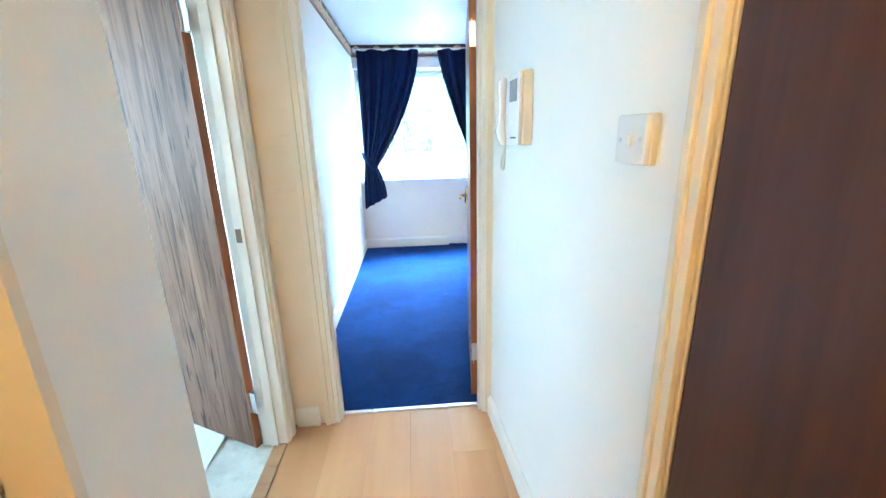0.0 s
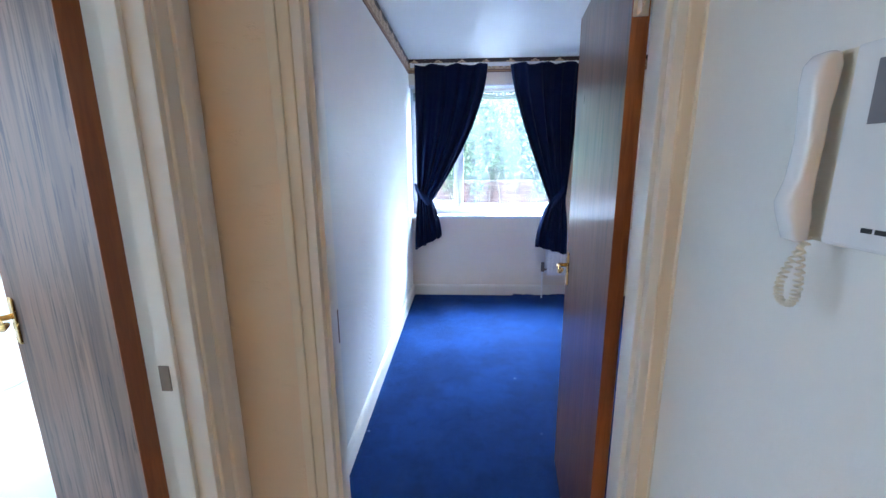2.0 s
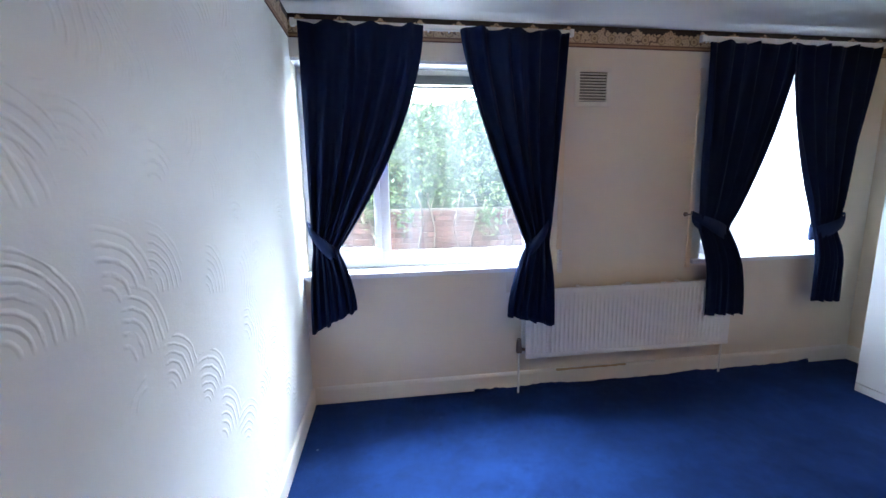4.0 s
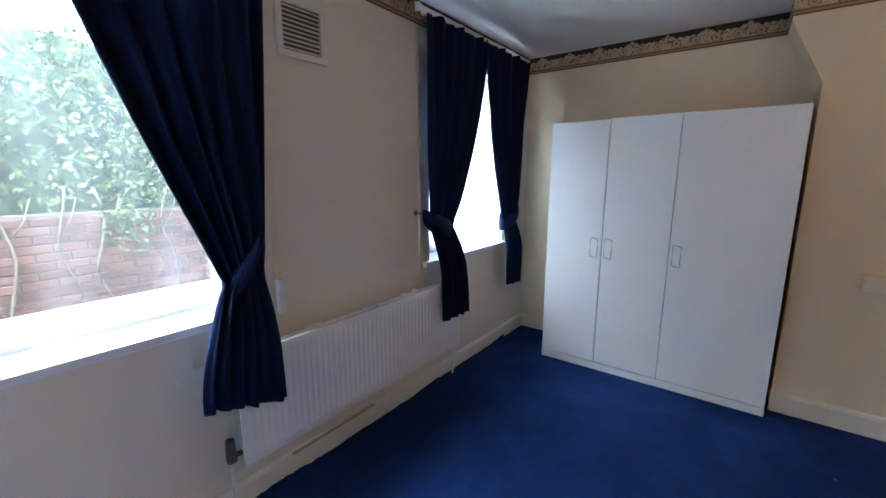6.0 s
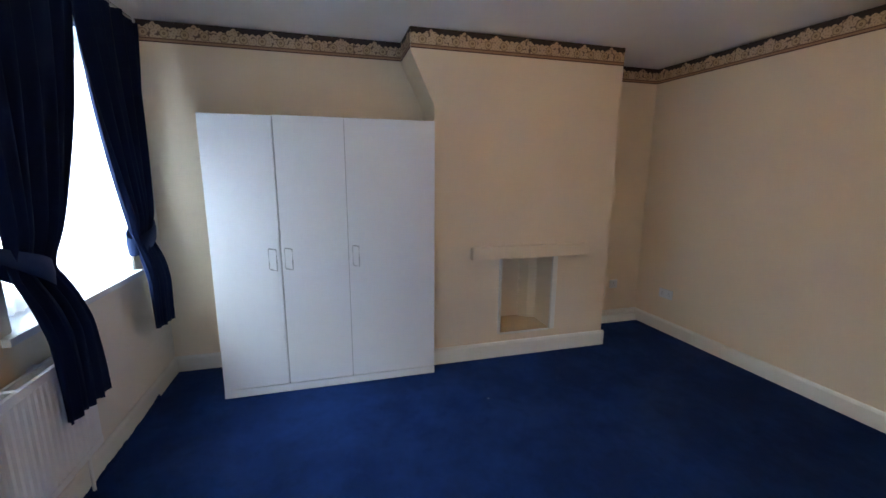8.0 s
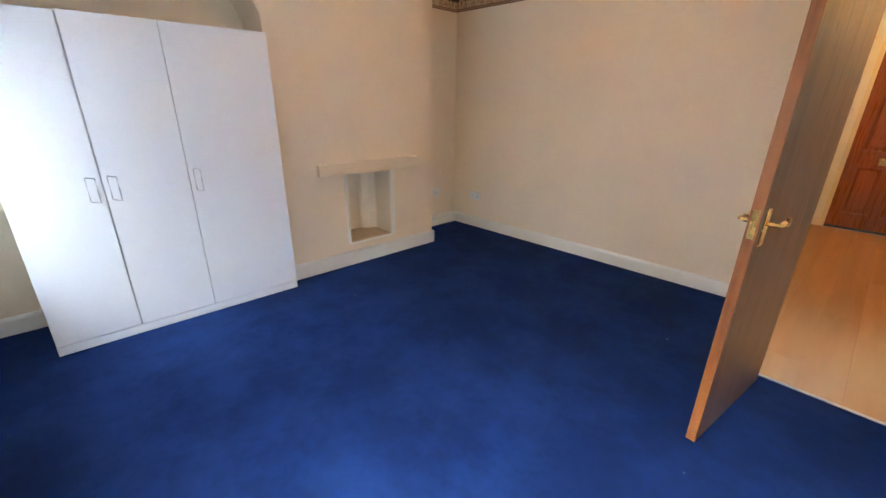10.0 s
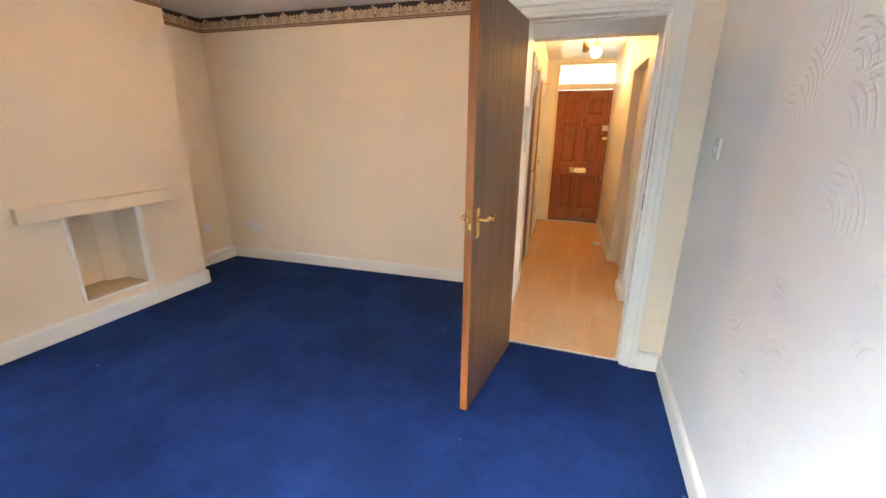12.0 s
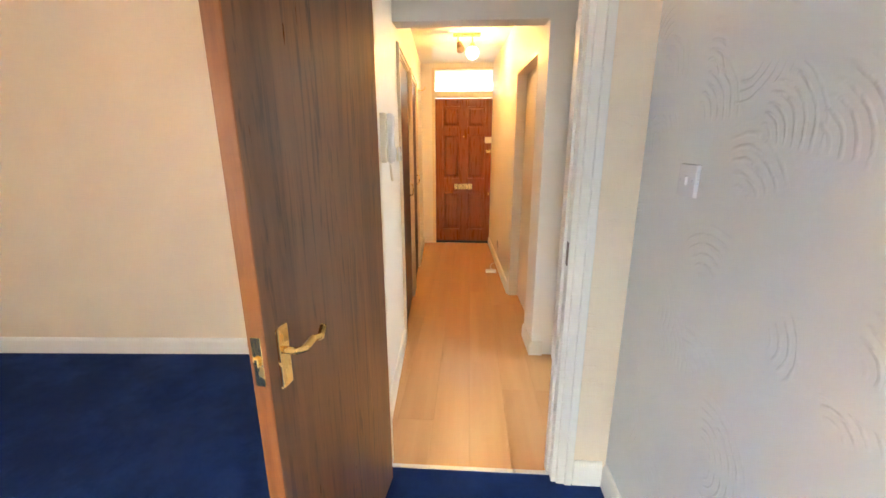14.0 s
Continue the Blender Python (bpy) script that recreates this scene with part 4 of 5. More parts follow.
CY = 5.215
curtain((-0.465, 0.235), (-0.465, -0.315), (-0.49, -0.215), 2.345, 1.04, 0.60, CY, 1, (-0.490, 1.20), (-0.06, 0.08), (1.0, 1.65))
curtain((0.455, 1.125), (0.885, 1.045), (0.75, 1.075), 2.345, 1.03, 0.53, CY, 2, (1.055, 1.235), (0.05, -0.04), (1.35, 1.0))
curtain((2.085, 2.755), (2.125, 2.36), (2.17, 2.49), 2.325, 1.10, 0.50, CY, 3, (2.09, 1.205), (0.0, -0.01), (1.0, 1.35))
curtain((2.70, 3.40), (3.055, 3.25), (3.04, 3.29), 2.325, 1.08, 0.54, CY, 4, (3.33, 1.17), (0.02, 0.0), (1.7, 1.0))


def rail(x0, x1):
    r = thing("curtain_rail", ((x0 + x1) / 2, 5.24, 2.345), "white plastic curtain rail with brackets and end stops", "curtain rail", "curtain rails")
    w = (x1 - x0) / 2
    bm = bmesh.new()
    box(bm, -w, -0.008, -0.004, w, 0.004, 0.022, 0.002)
    box(bm, -w, -0.006, -0.012, w, 0.002, -0.004, 0.001)
    part("track", bm, M_PLASTIC, r)
    for x in (-w, w):
        boxes("end_stop", M_PLASTIC, [(x - 0.012, -0.016, -0.016, x + 0.012, 0.012, 0.026)], r, bevel=0.004, seg=2)
    for i in range(4):
        x = -w * 0.85 + i * w * 1.7 / 3
        boxes("bracket", M_PLASTIC, [(x - 0.008, 0.004, -0.002, x + 0.008, 0.056, 0.018)], r, bevel=0.002)
    for i in range(14):
        x = -w + 0.03 + i * (2 * w - 0.06) / 13
        boxes("glider", M_PLASTIC, [(x - 0.004, -0.007, -0.022, x + 0.004, 0.001, -0.012)], r)


rail(-0.50, 1.16)
rail(2.06, 3.46)


# ---- radiator ----
def radiator():
    x0, x1, z0, z1 = 0.885, 2.42, 0.262, 0.742
    r = thing("radiator", ((x0 + x1) / 2, WN, 0.0), "long white double panel radiator below the windows", "radiator")
    w = (x1 - x0) / 2
    front = z1
    for yc in (-0.118, -0.032):
        z1 = front if yc < -0.1 else front - 0.022
        bm = bmesh.new()
        n = 47
        pitch = (2 * w - 0.05) / n
        pts = []
        for i in range(n):
            xa = -w + 0.025 + i * pitch
            pts += [(xa, 0.0), (xa + pitch * 0.22, -0.0045), (xa + pitch * 0.58, -0.0045), (xa + pitch * 0.80, 0.0)]
        outline = [(-w, 0.0)] + pts + [(w, 0.0), (w, 0.014), (-w, 0.014)]
        prism(bm, [(a, b + yc) for a, b in outline], "z", z0 + 0.035, z1 - 0.035)
        box(bm, -w, yc - 0.004, z1 - 0.036, w, yc + 0.014, z1, 0.004, 2)
        box(bm, -w, yc - 0.004, z0, w, yc + 0.014, z0 + 0.036, 0.004, 2)
        part("panel", bm, M_RAD, r)
    z1 = front
    bm = bmesh.new()
    fins = 62
    for i in range(fins):
        x = -w + 0.03 + i * (2 * w - 0.06) / (fins - 1)
        box(bm, x - 0.0012, -0.103, z0 + 0.05, x + 0.0012, -0.034, z1 - 0.06)
    box(bm, -w + 0.02, -0.072, z0 + 0.05, w - 0.02, -0.068, z1 - 0.06)
    part("convector", bm, M_DUST_SHADE, r, "dusty convector fins between the panels, coloured dark for the unlit slot")
    for i in range(5):
        x = -w + 0.02 + i * (2 * w - 0.04) / 4
        boxes("top_brace", M_RAD, [(x - 0.012, -0.105, z1 - 0.014, x + 0.012, -0.031, z1 - 0.002)], r, bevel=0.002)
    boxes("side_plate", M_RAD, [(-w, -0.105, z1 - 0.06, -w + 0.01, -0.031, z1 - 0.01)], r, bevel=0.002)
    for i in range(5):
        x = -w + 0.15 + i * (2 * w - 0.3) / 4
        boxes("wall_bracket", M_RAD, [(x - 0.02, -0.015, 0.33, x + 0.02, 0, 0.72)], r)
    v = boxes("valve", M_OLD, [(-w - 0.055, -0.10, 0.295, -w - 0.02, -0.07, 0.34)], r, "brass radiator valve with a dark cap", 0.006, 2)
    bm = bmesh.new()
    cyl(bm, (-w - 0.038, -0.085, 0.335), (-w - 0.038, -0.085, 0.395), 0.019, 0.016)
    part("cap", bm, M_OLD, v)
    bm = bmesh.new()
    cyl(bm, (-w - 0.04, -0.085, 0.317), (-w + 0.004, -0.085, 0.317), 0.011)
    part("elbow", bm, M_OLD, v)
    for x, y in ((-w - 0.038, -0.085), (w + 0.022, -0.040)):
        bm = bmesh.new()
        cyl(bm, (x, y, 0.004), (x, y, 0.30), 0.0075, seg=10)
        if x > 0:
            cyl(bm, (x, y, 0.293), (x - 0.03, y, 0.293), 0.009, seg=10)
        part("pipe", bm, M_RAD, r, "white painted pipe into the floor")


radiator()


def vent():
    v = thing("wall_vent", (1.345, WN, 2.05), "cream plastic louvred air vent on the wall", "vent")
    w, h = 0.125, 0.122
    boxes("frame", M_SLAT, [(-w, -0.014, -h, w, 0, -h + 0.03), (-w, -0.014, h - 0.03, w, 0, h), (-w, -0.014, -h + 0.03, -w + 0.032, 0, h - 0.03), (w - 0.032, -0.014, -h + 0.03, w, 0, h - 0.03)], v, bevel=0.003)
    boxes("backing", M_VENT, [(-w + 0.032, -0.003, -h + 0.03, w - 0.032, -0.001, h - 0.03)], v)
    for i in range(10):
        z = -h + 0.037 + i * 0.0183
        bm = bmesh.new()
        prism(bm, [(-0.012, z - 0.004), (-0.010, z - 0.004), (-0.003, z + 0.006), (-0.005, z + 0.006)], "x", -w + 0.032, w - 0.032)
        part("slat", bm, M_SLAT, v)


vent()
setting(boxes("wall_batten", M_CREAM, [(1.13, 5.292, 0.99, 1.165, WN, 2.29), (2.115, 5.288, 0.82, 2.15, WN, 2.185)], bevel=0.002), "thin painted batten beside the window")
c = thing("cord_holder", (1.152, 5.29, 0.905), "small white plastic block at the foot of the batten", "cord holder")
boxes("block", M_PLASTIC, [(-0.013, -0.018, -0.078, 0.013, 0.01, 0.078)], c, bevel=0.003, seg=2)


# ---- wardrobe ----
def wardrobe():
    y0, y1, h, d = 3.445, 4.86, 1.81, 0.49
    w = thing("wardrobe", (3.12, (y0 + y1) / 2, 0.0), "white three-door wardrobe with wire handles standing by the chimney breast", "wardrobe")
    a, b = -(y1 - y0) / 2, (y1 - y0) / 2
    splits = [a, 4.035 - (y0 + y1) / 2, 4.455 - (y0 + y1) / 2, b]
    boxes("body", M_WHITE, [(0.022, a, 0.0, d, a + 0.016, h), (0.022, b - 0.016, 0.0, d, b, h), (0.022, a + 0.016, h - 0.018, d, b - 0.016, h - 0.002), (0.022, a + 0.016, 0.062, d, b - 0.016, 0.078), (d - 0.006, a + 0.016, 0.078, d, b - 0.016, h - 0.018), (0.022, splits[2] - 0.008, 0.078, d - 0.01, splits[2] + 0.008, h - 0.018)], w, bevel=0.001)
    boxes("plinth", M_WHITE, [(0.002, a, 0.004, 0.021, b, 0.058)], w, bevel=0.002)
    for i, (p, q) in enumerate(zip(splits, splits[1:])):
        gap_lo, gap_hi = (0.0045 if i == 2 else 0.0022), (0.0045 if i == 1 else 0.0022)
        door = boxes("door", M_WHITE, [(0.0, p + gap_lo, 0.064, 0.0185, q - gap_hi, h - (0.006 if i == 2 else 0.0))], w, bevel=0.0015)
        hy = (q - 0.045, q - 0.045, p + 0.05)[i]
        bm = bmesh.new()
        tube(bm, [(-0.003, hy - 0.022, 0.92), (-0.003, hy - 0.022, 0.852), (-0.022, hy + 0.016, 0.866), (-0.028, hy + 0.020, 0.874), (-0.028, hy + 0.020, 0.994), (-0.022, hy + 0.016, 1.0), (-0.003, hy - 0.022, 0.988), (-0.003, hy - 0.022, 0.92)], 0.0034)
        part("handle", bm, M_WIRE, door, "steel wire handle", True)
    # strips behind the door gaps, with the gaps' shade put into their grey
    boxes("seam", M_SEAM, [(0.0130 if s > 0.1 else 0.0188, s - (0.004 if s > 0.1 else 0.008), 0.066, 0.0215, s + (0.004 if s > 0.1 else 0.008), h - 0.008) for s in splits[1:3]], w)


wardrobe()


# ---- small wall things ----
def switch(place, turn, label, rockers=2):
    s = thing("light_switch", place, label, "light switch", "light switches", turn)
    boxes("plate", M_PLASTIC, [(-0.043, -0.012, -0.043, 0.043, 0, 0.043)], s, bevel=0.003, seg=2)
    if rockers == 1:
        boxes("rocker", M_PLASTIC, [(-0.006, -0.018, -0.012, 0.006, -0.010, 0.012)], s, bevel=0.002)
    else:
        boxes("rocker", M_PLASTIC, [(-0.016, -0.016, -0.011, -0.004, -0.010, 0.011), (0.004, -0.016, -0.011, 0.016, -0.010, 0.011)], s, bevel=0.002)
    for x in (-0.03, 0.03):
        bm = bmesh.new()
        cyl(bm, (x, -0.0105, 0), (x, -0.0135, 0), 0.004, seg=10)
        part("screw", bm, M_STEEL, s)
    return s


switch((WW, 2.36, 1.335), 90, "white one-way light switch on the combed plaster wall", 1)
s = switch((east(0.895) - 0.013, 0.895, 1.362), -86.3, "white light switch on a yellowed box on the hall wall", 1)
boxes("back_box", M_AGED, [(-0.044, 0.0, -0.044, 0.044, 0.0145, 0.044)], s, "yellowed back box", 0.003)


def socket(place, turn, label, double=True):
    s = thing("wall_socket", place, label, "socket", "wall sockets", turn)
    w = 0.073 if double else 0.043
    boxes("plate", M_PLASTIC, [(-w, -0.010, -0.043, w, 0, 0.043)], s, bevel=0.003, seg=2)
    for x in ((-0.036, 0.036) if double else (0.0,)):
        boxes("pin_hole", M_DARK, [(x - 0.003, -0.0105, 0.004, x + 0.003, -0.0095, 0.013), (x - 0.013, -0.0105, -0.014, x - 0.006, -0.0095, -0.010), (x + 0.006, -0.0105, -0.014, x + 0.013, -0.0095, -0.010)], s)


socket((3.36, WS - 0.0195, 0.37), 182.9, "white double socket low on the plain wall")
socket((3.72, 1.45, 0.39), -90, "white socket low in the alcove beside the chimney breast", False)
g = thing("gas_stub", (3.72, 1.60, 0.40), "thin pale pipe stub beside the socket", "pipe")
bm = bmesh.new()
tube(bm, [(0, 0, 0), (-0.06, 0, 0), (-0.075, 0, -0.01), (-0.075, 0, -0.08), (-0.03, 0.01, -0.28), (-0.03, 0.01, -0.395)], 0.005)
part("pipe", bm, M_SLAT, g, "", True)
setting(boxes("pipe_boxing", M_TRIM, [(3.66, WS + 0.02, 0.0, 3.72, 1.88, 0.085)], bevel=0.006, seg=2), "cream painted low pipe casing in the alcove")


def entry_phone():
    p = thing("entry_phone", (east(1.54), 1.54, 1.343), "white and yellowed video entry phone on the hall wall", "entry phone", turn=3.7)
    # x out of the wall is negative
    boxes("body", M_AGED, [(-0.034, -0.085, 0.0, 0, 0.085, 0.222)], p, "yellowed rear housing", 0.006, 2)
    bm = bmesh.new()
    box(bm, -0.046, -0.083, 0.002, -0.033, 0.035, 0.220, 0.004, 2)
    part("front", bm, M_PLASTIC, p, "white front cover")
    boxes("screen", M_SCREEN, [(-0.0475, -0.066, 0.135, -0.0455, 0.008, 0.200)], p, "small grey screen", 0.0005)
    boxes("key", M_DARK, [(-0.048, -0.062 + i * 0.014, 0.022, -0.0458, -0.052 + i * 0.014, 0.027) for i in range(4)], p)
    bm = bmesh.new()
    loft(bm, [(-0.002, -0.052, 0.062, 0.006, 0.010), (0.002, -0.056, 0.062, 0.014, 0.018), (0.030, -0.064, 0.062, 0.021, 0.021), (0.048, -0.070, 0.062, 0.022, 0.0215),
              (0.075, -0.064, 0.062, 0.016, 0.020), (0.120, -0.060, 0.062, 0.015, 0.019), (0.155, -0.062, 0.062, 0.016, 0.020), (0.180, -0.062, 0.062, 0.021, 0.021),
              (0.205, -0.060, 0.062, 0.021, 0.021), (0.216, -0.056, 0.062, 0.014, 0.017), (0.219, -0.054, 0.062, 0.006, 0.010)])
    for v in bm.verts:
        v.co.y = 0.062 + (v.co.y - 0.062) * 0.70
        v.co.x = -0.056 + (v.co.x + 0.060) * 0.72
    part("handset", bm, M_PLASTIC, p, "white handset on its cradle", True)
    bm = bmesh.new()
    pts = []
    for i in range(150):
        a = i / 149
        cx = -0.045 - 0.008 * math.sin(a * math.pi)
        cy = 0.050 + 0.020 * math.sin(a * math.pi * 2) * (1 if a < 0.5 else 0.6) + 0.012 * a
        cz = 0.004 - 0.088 * math.sin(a * math.pi)
        r = 0.0045
        pts.append((cx + r * math.cos(i * 1.35), cy + r * math.sin(i * 1.35), cz))
    tube(bm, pts, 0.0017, 5)
    part("cord", bm, M_AGED, p, "coiled cream cord", True)


entry_phone()
h = thing("coat_hook", (east(-1.55), -1.55, 2.02), "small brass coat hook on the hall wall", "hook")
bm = bmesh.new()
cyl(bm, (0.0, 0, 0), (-0.006, 0, 0), 0.02)
tube(bm, [(0, 0, 0), (-0.05, 0, 0.0), (-0.08, 0, 0.02), (-0.085, 0, 0.04)], 0.006)
part("hook", bm, M_BRASS, h, "", True)


def ceiling_light():
    c = thing("ceiling_spotlight", (0.10, -0.72, CEIL + 0.005), "brass ceiling spotlight bar with one lit globe", "ceiling light")
    boxes("base", M_BRASS, [(-0.13, -0.03, -0.022, 0.13, 0.03, 0)], c, "brass base bar", 0.004, 2)
    for x, lit in ((-0.055, True), (0.085, False)):
        bm = bmesh.new()
        tube(bm, [(x, 0, -0.02), (x, 0, -0.06), (x, 0.01, -0.09)], 0.006)
        part("arm", bm, M_BRASS, c, "", True)
        bm = bmesh.new()
        if lit:
            bmesh.ops.create_uvsphere(bm, u_segments=20, v_segments=12, radius=0.058, matrix=Matrix.Translation((x, 0.01, -0.172)))
            ob = part("globe", bm, M_BULB, c, "glowing round bulb", True)
            ob.visible_shadow = False
            bm = bmesh.new()
            cyl(bm, (x, 0.01, -0.085), (x, 0.01, -0.125), 0.02, 0.03)
            part("cup", bm, M_BRASS, c)
        else:
            cyl(bm, (x - 0.01, 0.005, -0.08), (x - 0.03, 0.05, -0.15), 0.022, 0.04, 20)
            part("shade", bm, M_OLD, c, "unlit dark metal spot head")


ceiling_light()
# made-up fitting round the added warm fill; no real one is known here
p = thing("ceiling_pendant", (1.65, 2.75, CEIL), "added unseen bulb on a short pendant, housing the warm fill light", "ceiling light")
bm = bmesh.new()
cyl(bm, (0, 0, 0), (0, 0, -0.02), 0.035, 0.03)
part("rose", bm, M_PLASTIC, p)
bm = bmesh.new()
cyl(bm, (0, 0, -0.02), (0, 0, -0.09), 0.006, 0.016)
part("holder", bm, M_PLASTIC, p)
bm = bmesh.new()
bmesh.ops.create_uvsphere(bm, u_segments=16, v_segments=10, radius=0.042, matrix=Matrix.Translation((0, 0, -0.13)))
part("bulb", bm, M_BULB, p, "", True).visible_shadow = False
r = thing("router", (-0.20, -0.86, 0.0), "small white box lying on laminate with its lead", "router")
boxes("case", M_PLASTIC, [(-0.06, -0.04, 0.0, 0.06, 0.04, 0.022)], r, bevel=0.006, seg=2)
bm = bmesh.new()
tube(bm, [(-0.03, -0.04, 0.006), (0.0, -0.14, 0.005), (-0.01, -0.27, 0.005), (-0.06, -0.36, 0.005), (-0.065, -0.30, 0.03), (-0.082, -0.25, 0.12), (-0.085, -0.24, 0.25)], 0.003, 6)
part("lead", bm, M_PLASTIC, r, "white lead", True)
socket((west(-1.10), -1.10, 0.27), 90, "white socket low on the hall wall", False)

# ---- outside ----
setting(boxes("backdrop", M_OVERCAST, [(-150, 110, -2, 150, 110.5, 90)]), "plain bright overcast sky")
def outdoors():
    m = Mat("garden_ground", (0.10, 0.09, 0.06), 0.9)
    n = m.noise(3, 5, m.coords(world_space=True))
    m.colour(m.ramp(n, [(0.35, (0.05, 0.07, 0.03)), (0.6, (0.12, 0.11, 0.07))]))
    setting(boxes("ground", m.m, [(-60, 5.6, -0.4, 60, 120, -0.3)]), "rough garden ground outside the windows")
    brick = Mat("garden_brick", (0.30, 0.12, 0.08), 0.85)
    info = brick.node("ShaderNodeObjectInfo")
    rnd = brick.node("ShaderNodeNewGeometry")
    mixv = brick.math("FRACT", brick.math("ADD", info.outputs["Random"], rnd.outputs["Random Per Island"]))
    col = brick.ramp(mixv, [(0.0, (0.055, 0.020, 0.018)), (0.5, (0.085, 0.034, 0.028)), (1.0, (0.13, 0.062, 0.052))])
    brick.colour(brick.mix(brick.math("MULTIPLY", brick.noise(22, 4, brick.coords(world_space=True)), 0.4), col, (0.12, 0.08, 0.06)))
    brick.bump(brick.noise(80, 4, brick.coords(world_space=True)), 0.5, 0.004)
    mortar = paint("mortar", (0.13, 0.11, 0.09), 0.9, 0.2, 0.5, 60)
    gw = setting(boxes("garden_wall", mortar, [(-14, 8.33, -0.35, 14, 8.52, 1.10)]), "red brick garden wall under the hedge")
    bw, bh = 0.215, 0.065
    mesh_bm = bmesh.new()
    box(mesh_bm, 0, 0, 0, bw, 0.10, bh, 0.004)
    bmesh.ops.recalc_face_normals(mesh_bm, faces=mesh_bm.faces)
    me = bpy.data.meshes.new("brick")
    mesh_bm.to_mesh(me)
    mesh_bm.free()
    me.materials.append(brick.m)
    rest = bmesh.new()
    count = 0
    for row in range(19):
        z = -0.34 + row * 0.075
        x = -6.0 - (row % 2) * 0.11
        while x < 7:
            near = 0.45 < z < 1.1 and -0.75 < x < 2.6 and count < 290
            y = 8.318 + random.uniform(-0.003, 0.003)
            if near:
                ob = new("brick", me)
                ob.parent = gw
                ob.location = (x, y, z)
                count += 1
            else:
                box(rest, x, y, z, x + bw, y + 0.05, z + bh)
            x += bw + 0.011
    ob = part("far_bricks", rest, brick.m, gw)
    tagged(ob, kind="stuff")
    # hedge
    leaf = Mat("hedge_leaf", (0.07, 0.14, 0.04), 0.5)
    geo = leaf.node("ShaderNodeNewGeometry")
    leaf.colour(leaf.ramp(geo.outputs["Random Per Island"], [(0.0, (0.045, 0.075, 0.022)), (0.5, (0.085, 0.128, 0.038)), (0.85, (0.135, 0.185, 0.060)), (1.0, (0.23, 0.27, 0.11))]))
    leaf.p.inputs["Transmission Weight"].default_value = 0.0
    leaf.p.inputs["Subsurface Weight"].default_value = 0.0
    rng = np.random.default_rng(5)
    N = 26000
    cx = rng.uniform(-7, 8, N)
    depth = rng.uniform(0, 1, N) ** 1.5
    top = 2.55 + 0.13 * np.sin(cx * 2.1) + 0.09 * np.sin(cx * 5.3 + 1) + 0.06 * np.sin(cx * 11)
    cz = 1.0 + (top - 1.0) * rng.uniform(0, 1, N) + rng.normal(0, 0.05, N)
    low = 0.10 * np.sin(cx * 4.1) + 0.12 * np.sin(cx * 9.7 + 2)
    cz = np.where(cz < 1.12 + low, cz + rng.uniform(0.1, 1.1, N), cz)
    cy = 8.30 + depth * 0.9 + 0.09 * np.sin(cx * 3 + cz * 4) + 0.06 * np.sin(cx * 8 - cz * 7)
    # trailing sprays over the bricks
    k = 700
    anchors = rng.uniform(-1.0, 3.0, 9)
    cx[:k] = anchors[rng.integers(0, 9, k)] + rng.normal(0, 0.09, k)
    cz[:k] = 1.10 - np.abs(rng.normal(0, 0.16, k))
    cy[:k] = 8.27 + rng.uniform(0, 0.04, k)
    L = rng.uniform(0.022, 0.045, N)
    d = rng.normal(0, 1, (N, 3))
    d[:, 2] -= 0.4
    d /= np.linalg.norm(d, axis=1)[:, None]
    s = rng.normal(0, 1, (N, 3))
    s -= (s * d).sum(1)[:, None] * d
    s /= np.linalg.norm(s, axis=1)[:, None]
    c = np.stack([cx, cy, cz], 1)
    nrm = np.cross(d, s)
    p0, p1 = c - d * L[:, None], c + d * L[:, None]
    q0 = c + s * (L * 0.55)[:, None] + nrm * (L * 0.25)[:, None]
    q1 = c - s * (L * 0.55)[:, None] + nrm * (L * 0.25)[:, None]
    verts = np.stack([p0, q0, p1, q1], 1).reshape(-1, 3)
    i4 = np.arange(N) * 4
    faces = np.concatenate([np.stack([i4, i4 + 1, i4 + 2], 1), np.stack([i4, i4 + 2, i4 + 3], 1)])
    me = bpy.data.meshes.new("leaves")
    me.from_pydata(verts.tolist(), [], faces.tolist())
    me.materials.append(leaf.m)
    hedge = thing("hedge", (0, 0, 0), "tall dense green hedge growing over the brick garden wall", "hedge")
    ob = new("leaves", me)
    ob.parent = hedge
    tagged(ob, kind="stuff")
    bark = paint("bark", (0.13, 0.105, 0.08), 0.9, 0.3, 0.6, 40)
    rr = random.Random(8)
    for x in (-0.9, -0.25, 0.45, 0.62, 0.98, 1.22, 1.75, 2.5):
        bm = bmesh.new()
        pts = []
        for i in range(9):
            pts.append((x + 0.05 * math.sin(i * 0.9 + x * 7) + rr.uniform(-0.012, 0.012), 8.285 + rr.uniform(-0.01, 0.01), 0.2 + i * 0.14))
        tube(bm, pts, rr.uniform(0.007, 0.015), 6)
        top_ = pts[5]
        tube(bm, [top_, (top_[0] + 0.10, top_[1], top_[2] + 0.15), (top_[0] + 0.16, top_[1] + 0.03, top_[2] + 0.34)], 0.006, 5)
        part("stem", bm, bark, hedge, "pale bare climbing stem", True)
    bm = bmesh.new()
    pts = 60
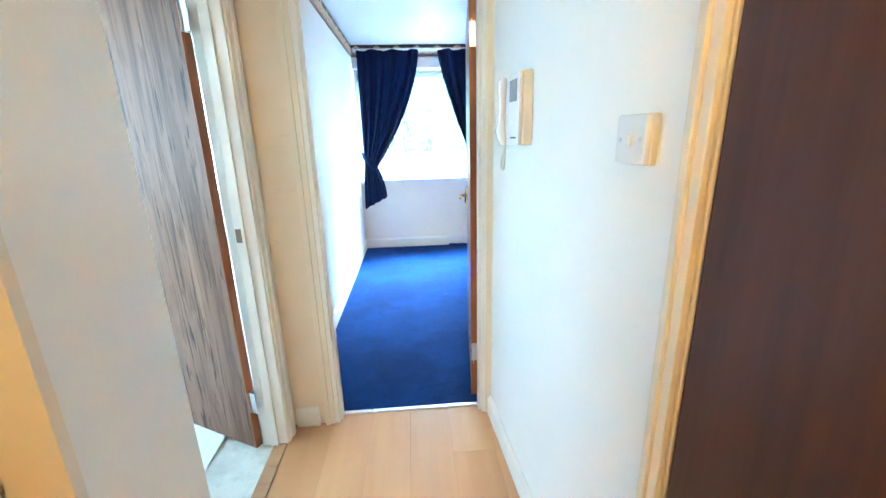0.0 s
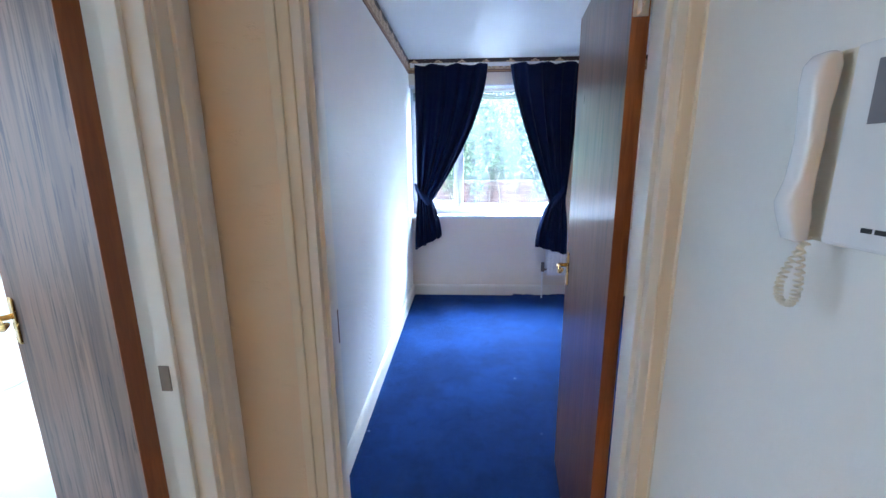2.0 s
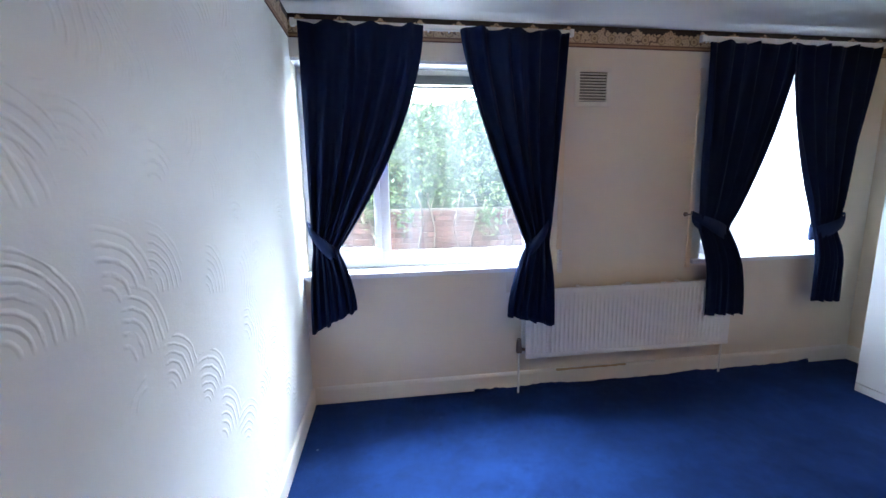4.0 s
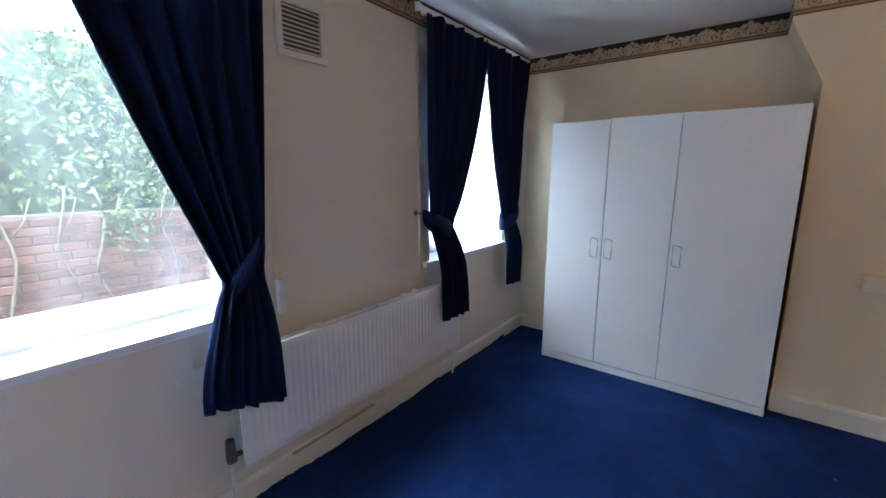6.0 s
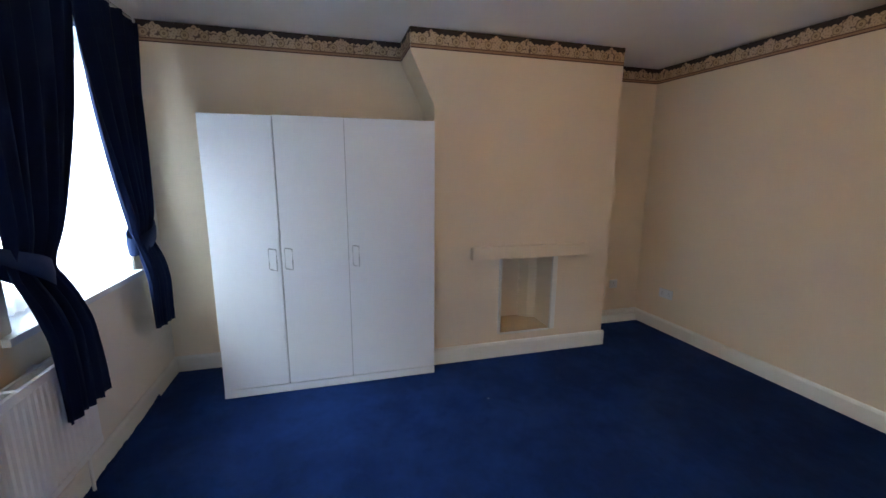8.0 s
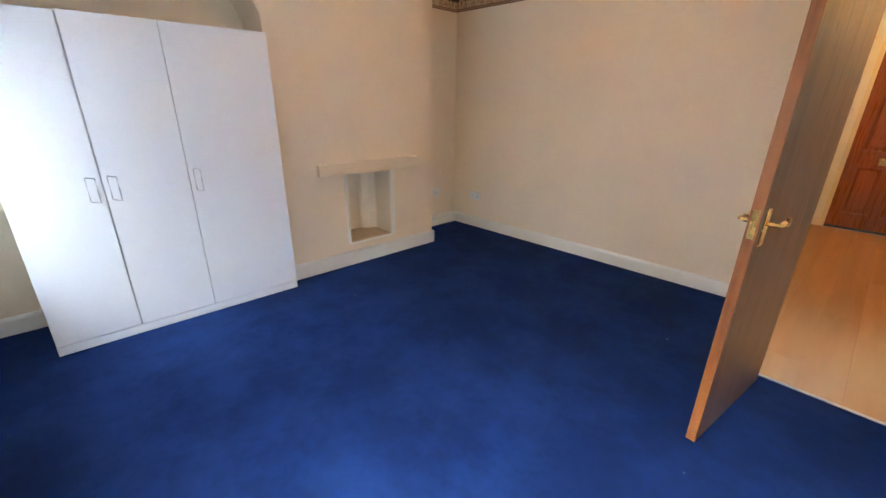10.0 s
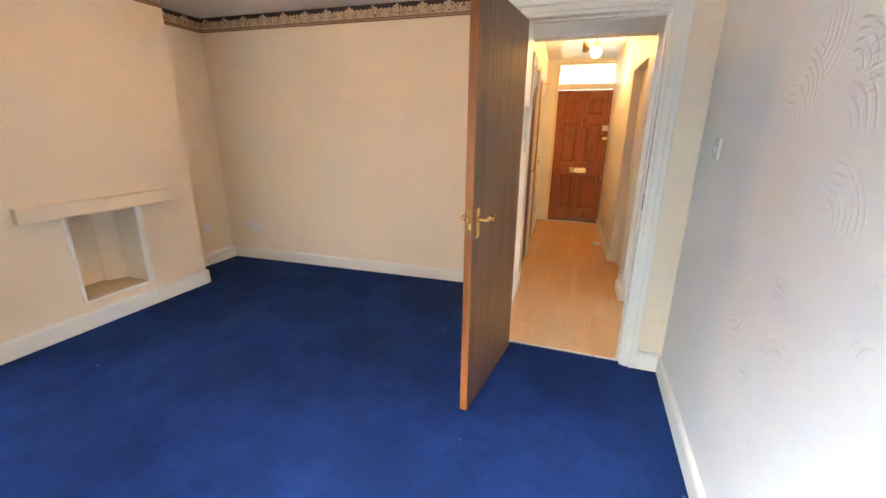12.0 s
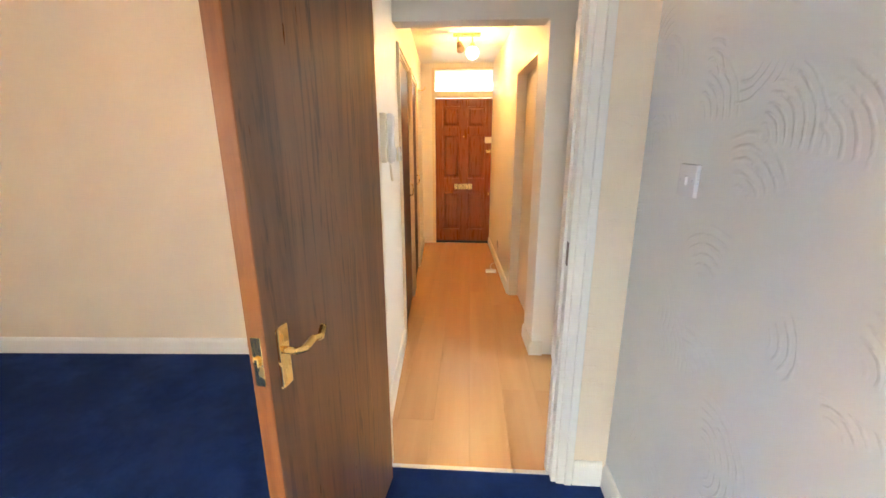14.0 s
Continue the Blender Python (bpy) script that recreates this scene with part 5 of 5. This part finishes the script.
    # darker greens than the leaves: the hedge's inner shade is put into the colour
    back = Mat("hedge_inner_shade", (0.02, 0.035, 0.012), 0.9)
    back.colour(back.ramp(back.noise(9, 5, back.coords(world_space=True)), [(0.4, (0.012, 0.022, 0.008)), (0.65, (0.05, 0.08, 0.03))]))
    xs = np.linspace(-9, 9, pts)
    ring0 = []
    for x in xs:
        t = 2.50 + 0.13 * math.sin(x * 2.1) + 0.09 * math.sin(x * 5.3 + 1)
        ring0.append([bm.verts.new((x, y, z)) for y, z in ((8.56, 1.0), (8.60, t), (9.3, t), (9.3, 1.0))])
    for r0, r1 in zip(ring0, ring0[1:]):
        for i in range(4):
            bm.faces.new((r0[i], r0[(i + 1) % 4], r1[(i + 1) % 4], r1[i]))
    part("inner_mass", bm, back.m, hedge, "dark block inside the hedge with the shade between leaves in its colour")


outdoors()

# ---- laminate planks ----
def planks():
    base = setting(boxes("floor_hall", M_THRESH, [(-0.54, -2.2, -0.0105, 0.80, 1.985, -0.007)]), "light oak laminate floor of the hall")
    rnd = random.Random(3)
    shapes = {}
    def piece(x0, y0, x1, y1):
        key = (round(x1 - x0, 4), round(y1 - y0, 4))
        if key not in shapes:
            bm = bmesh.new()
            box(bm, 0, 0, -0.0065, key[0], key[1], 0.0, 0.0007)
            bmesh.ops.recalc_face_normals(bm, faces=bm.faces)
            me = bpy.data.meshes.new("plank")
            bm.to_mesh(me)
            bm.free()
            me.materials.append(M_PLANK)
            shapes[key] = me
        ob = new("plank", shapes[key])
        ob.parent = base
        ob.location = (x0, y0, 0)
    w, L = 0.193, 1.29
    x, row = -0.54, 0
    while x < 0.75:
        x1 = min(x + w, 0.78)
        y = -2.2 - rnd.choice((0.0, 0.3, 0.6, 0.9))
        while y < 1.985:
            ya, yb = max(y, -2.2), min(y + L, 1.985)
            if yb - ya > 0.02:
                piece(x, ya, x1 - 0.0004, yb - 0.0004)
            y += L
        x += w
        row += 1


planks()
setting(boxes("floor_edge_strip", M_THRESH, [(-0.60, 1.045, -0.01, -0.54, 1.82, 0.006)], bevel=0.002), "oak strip between laminate and pale carpet")
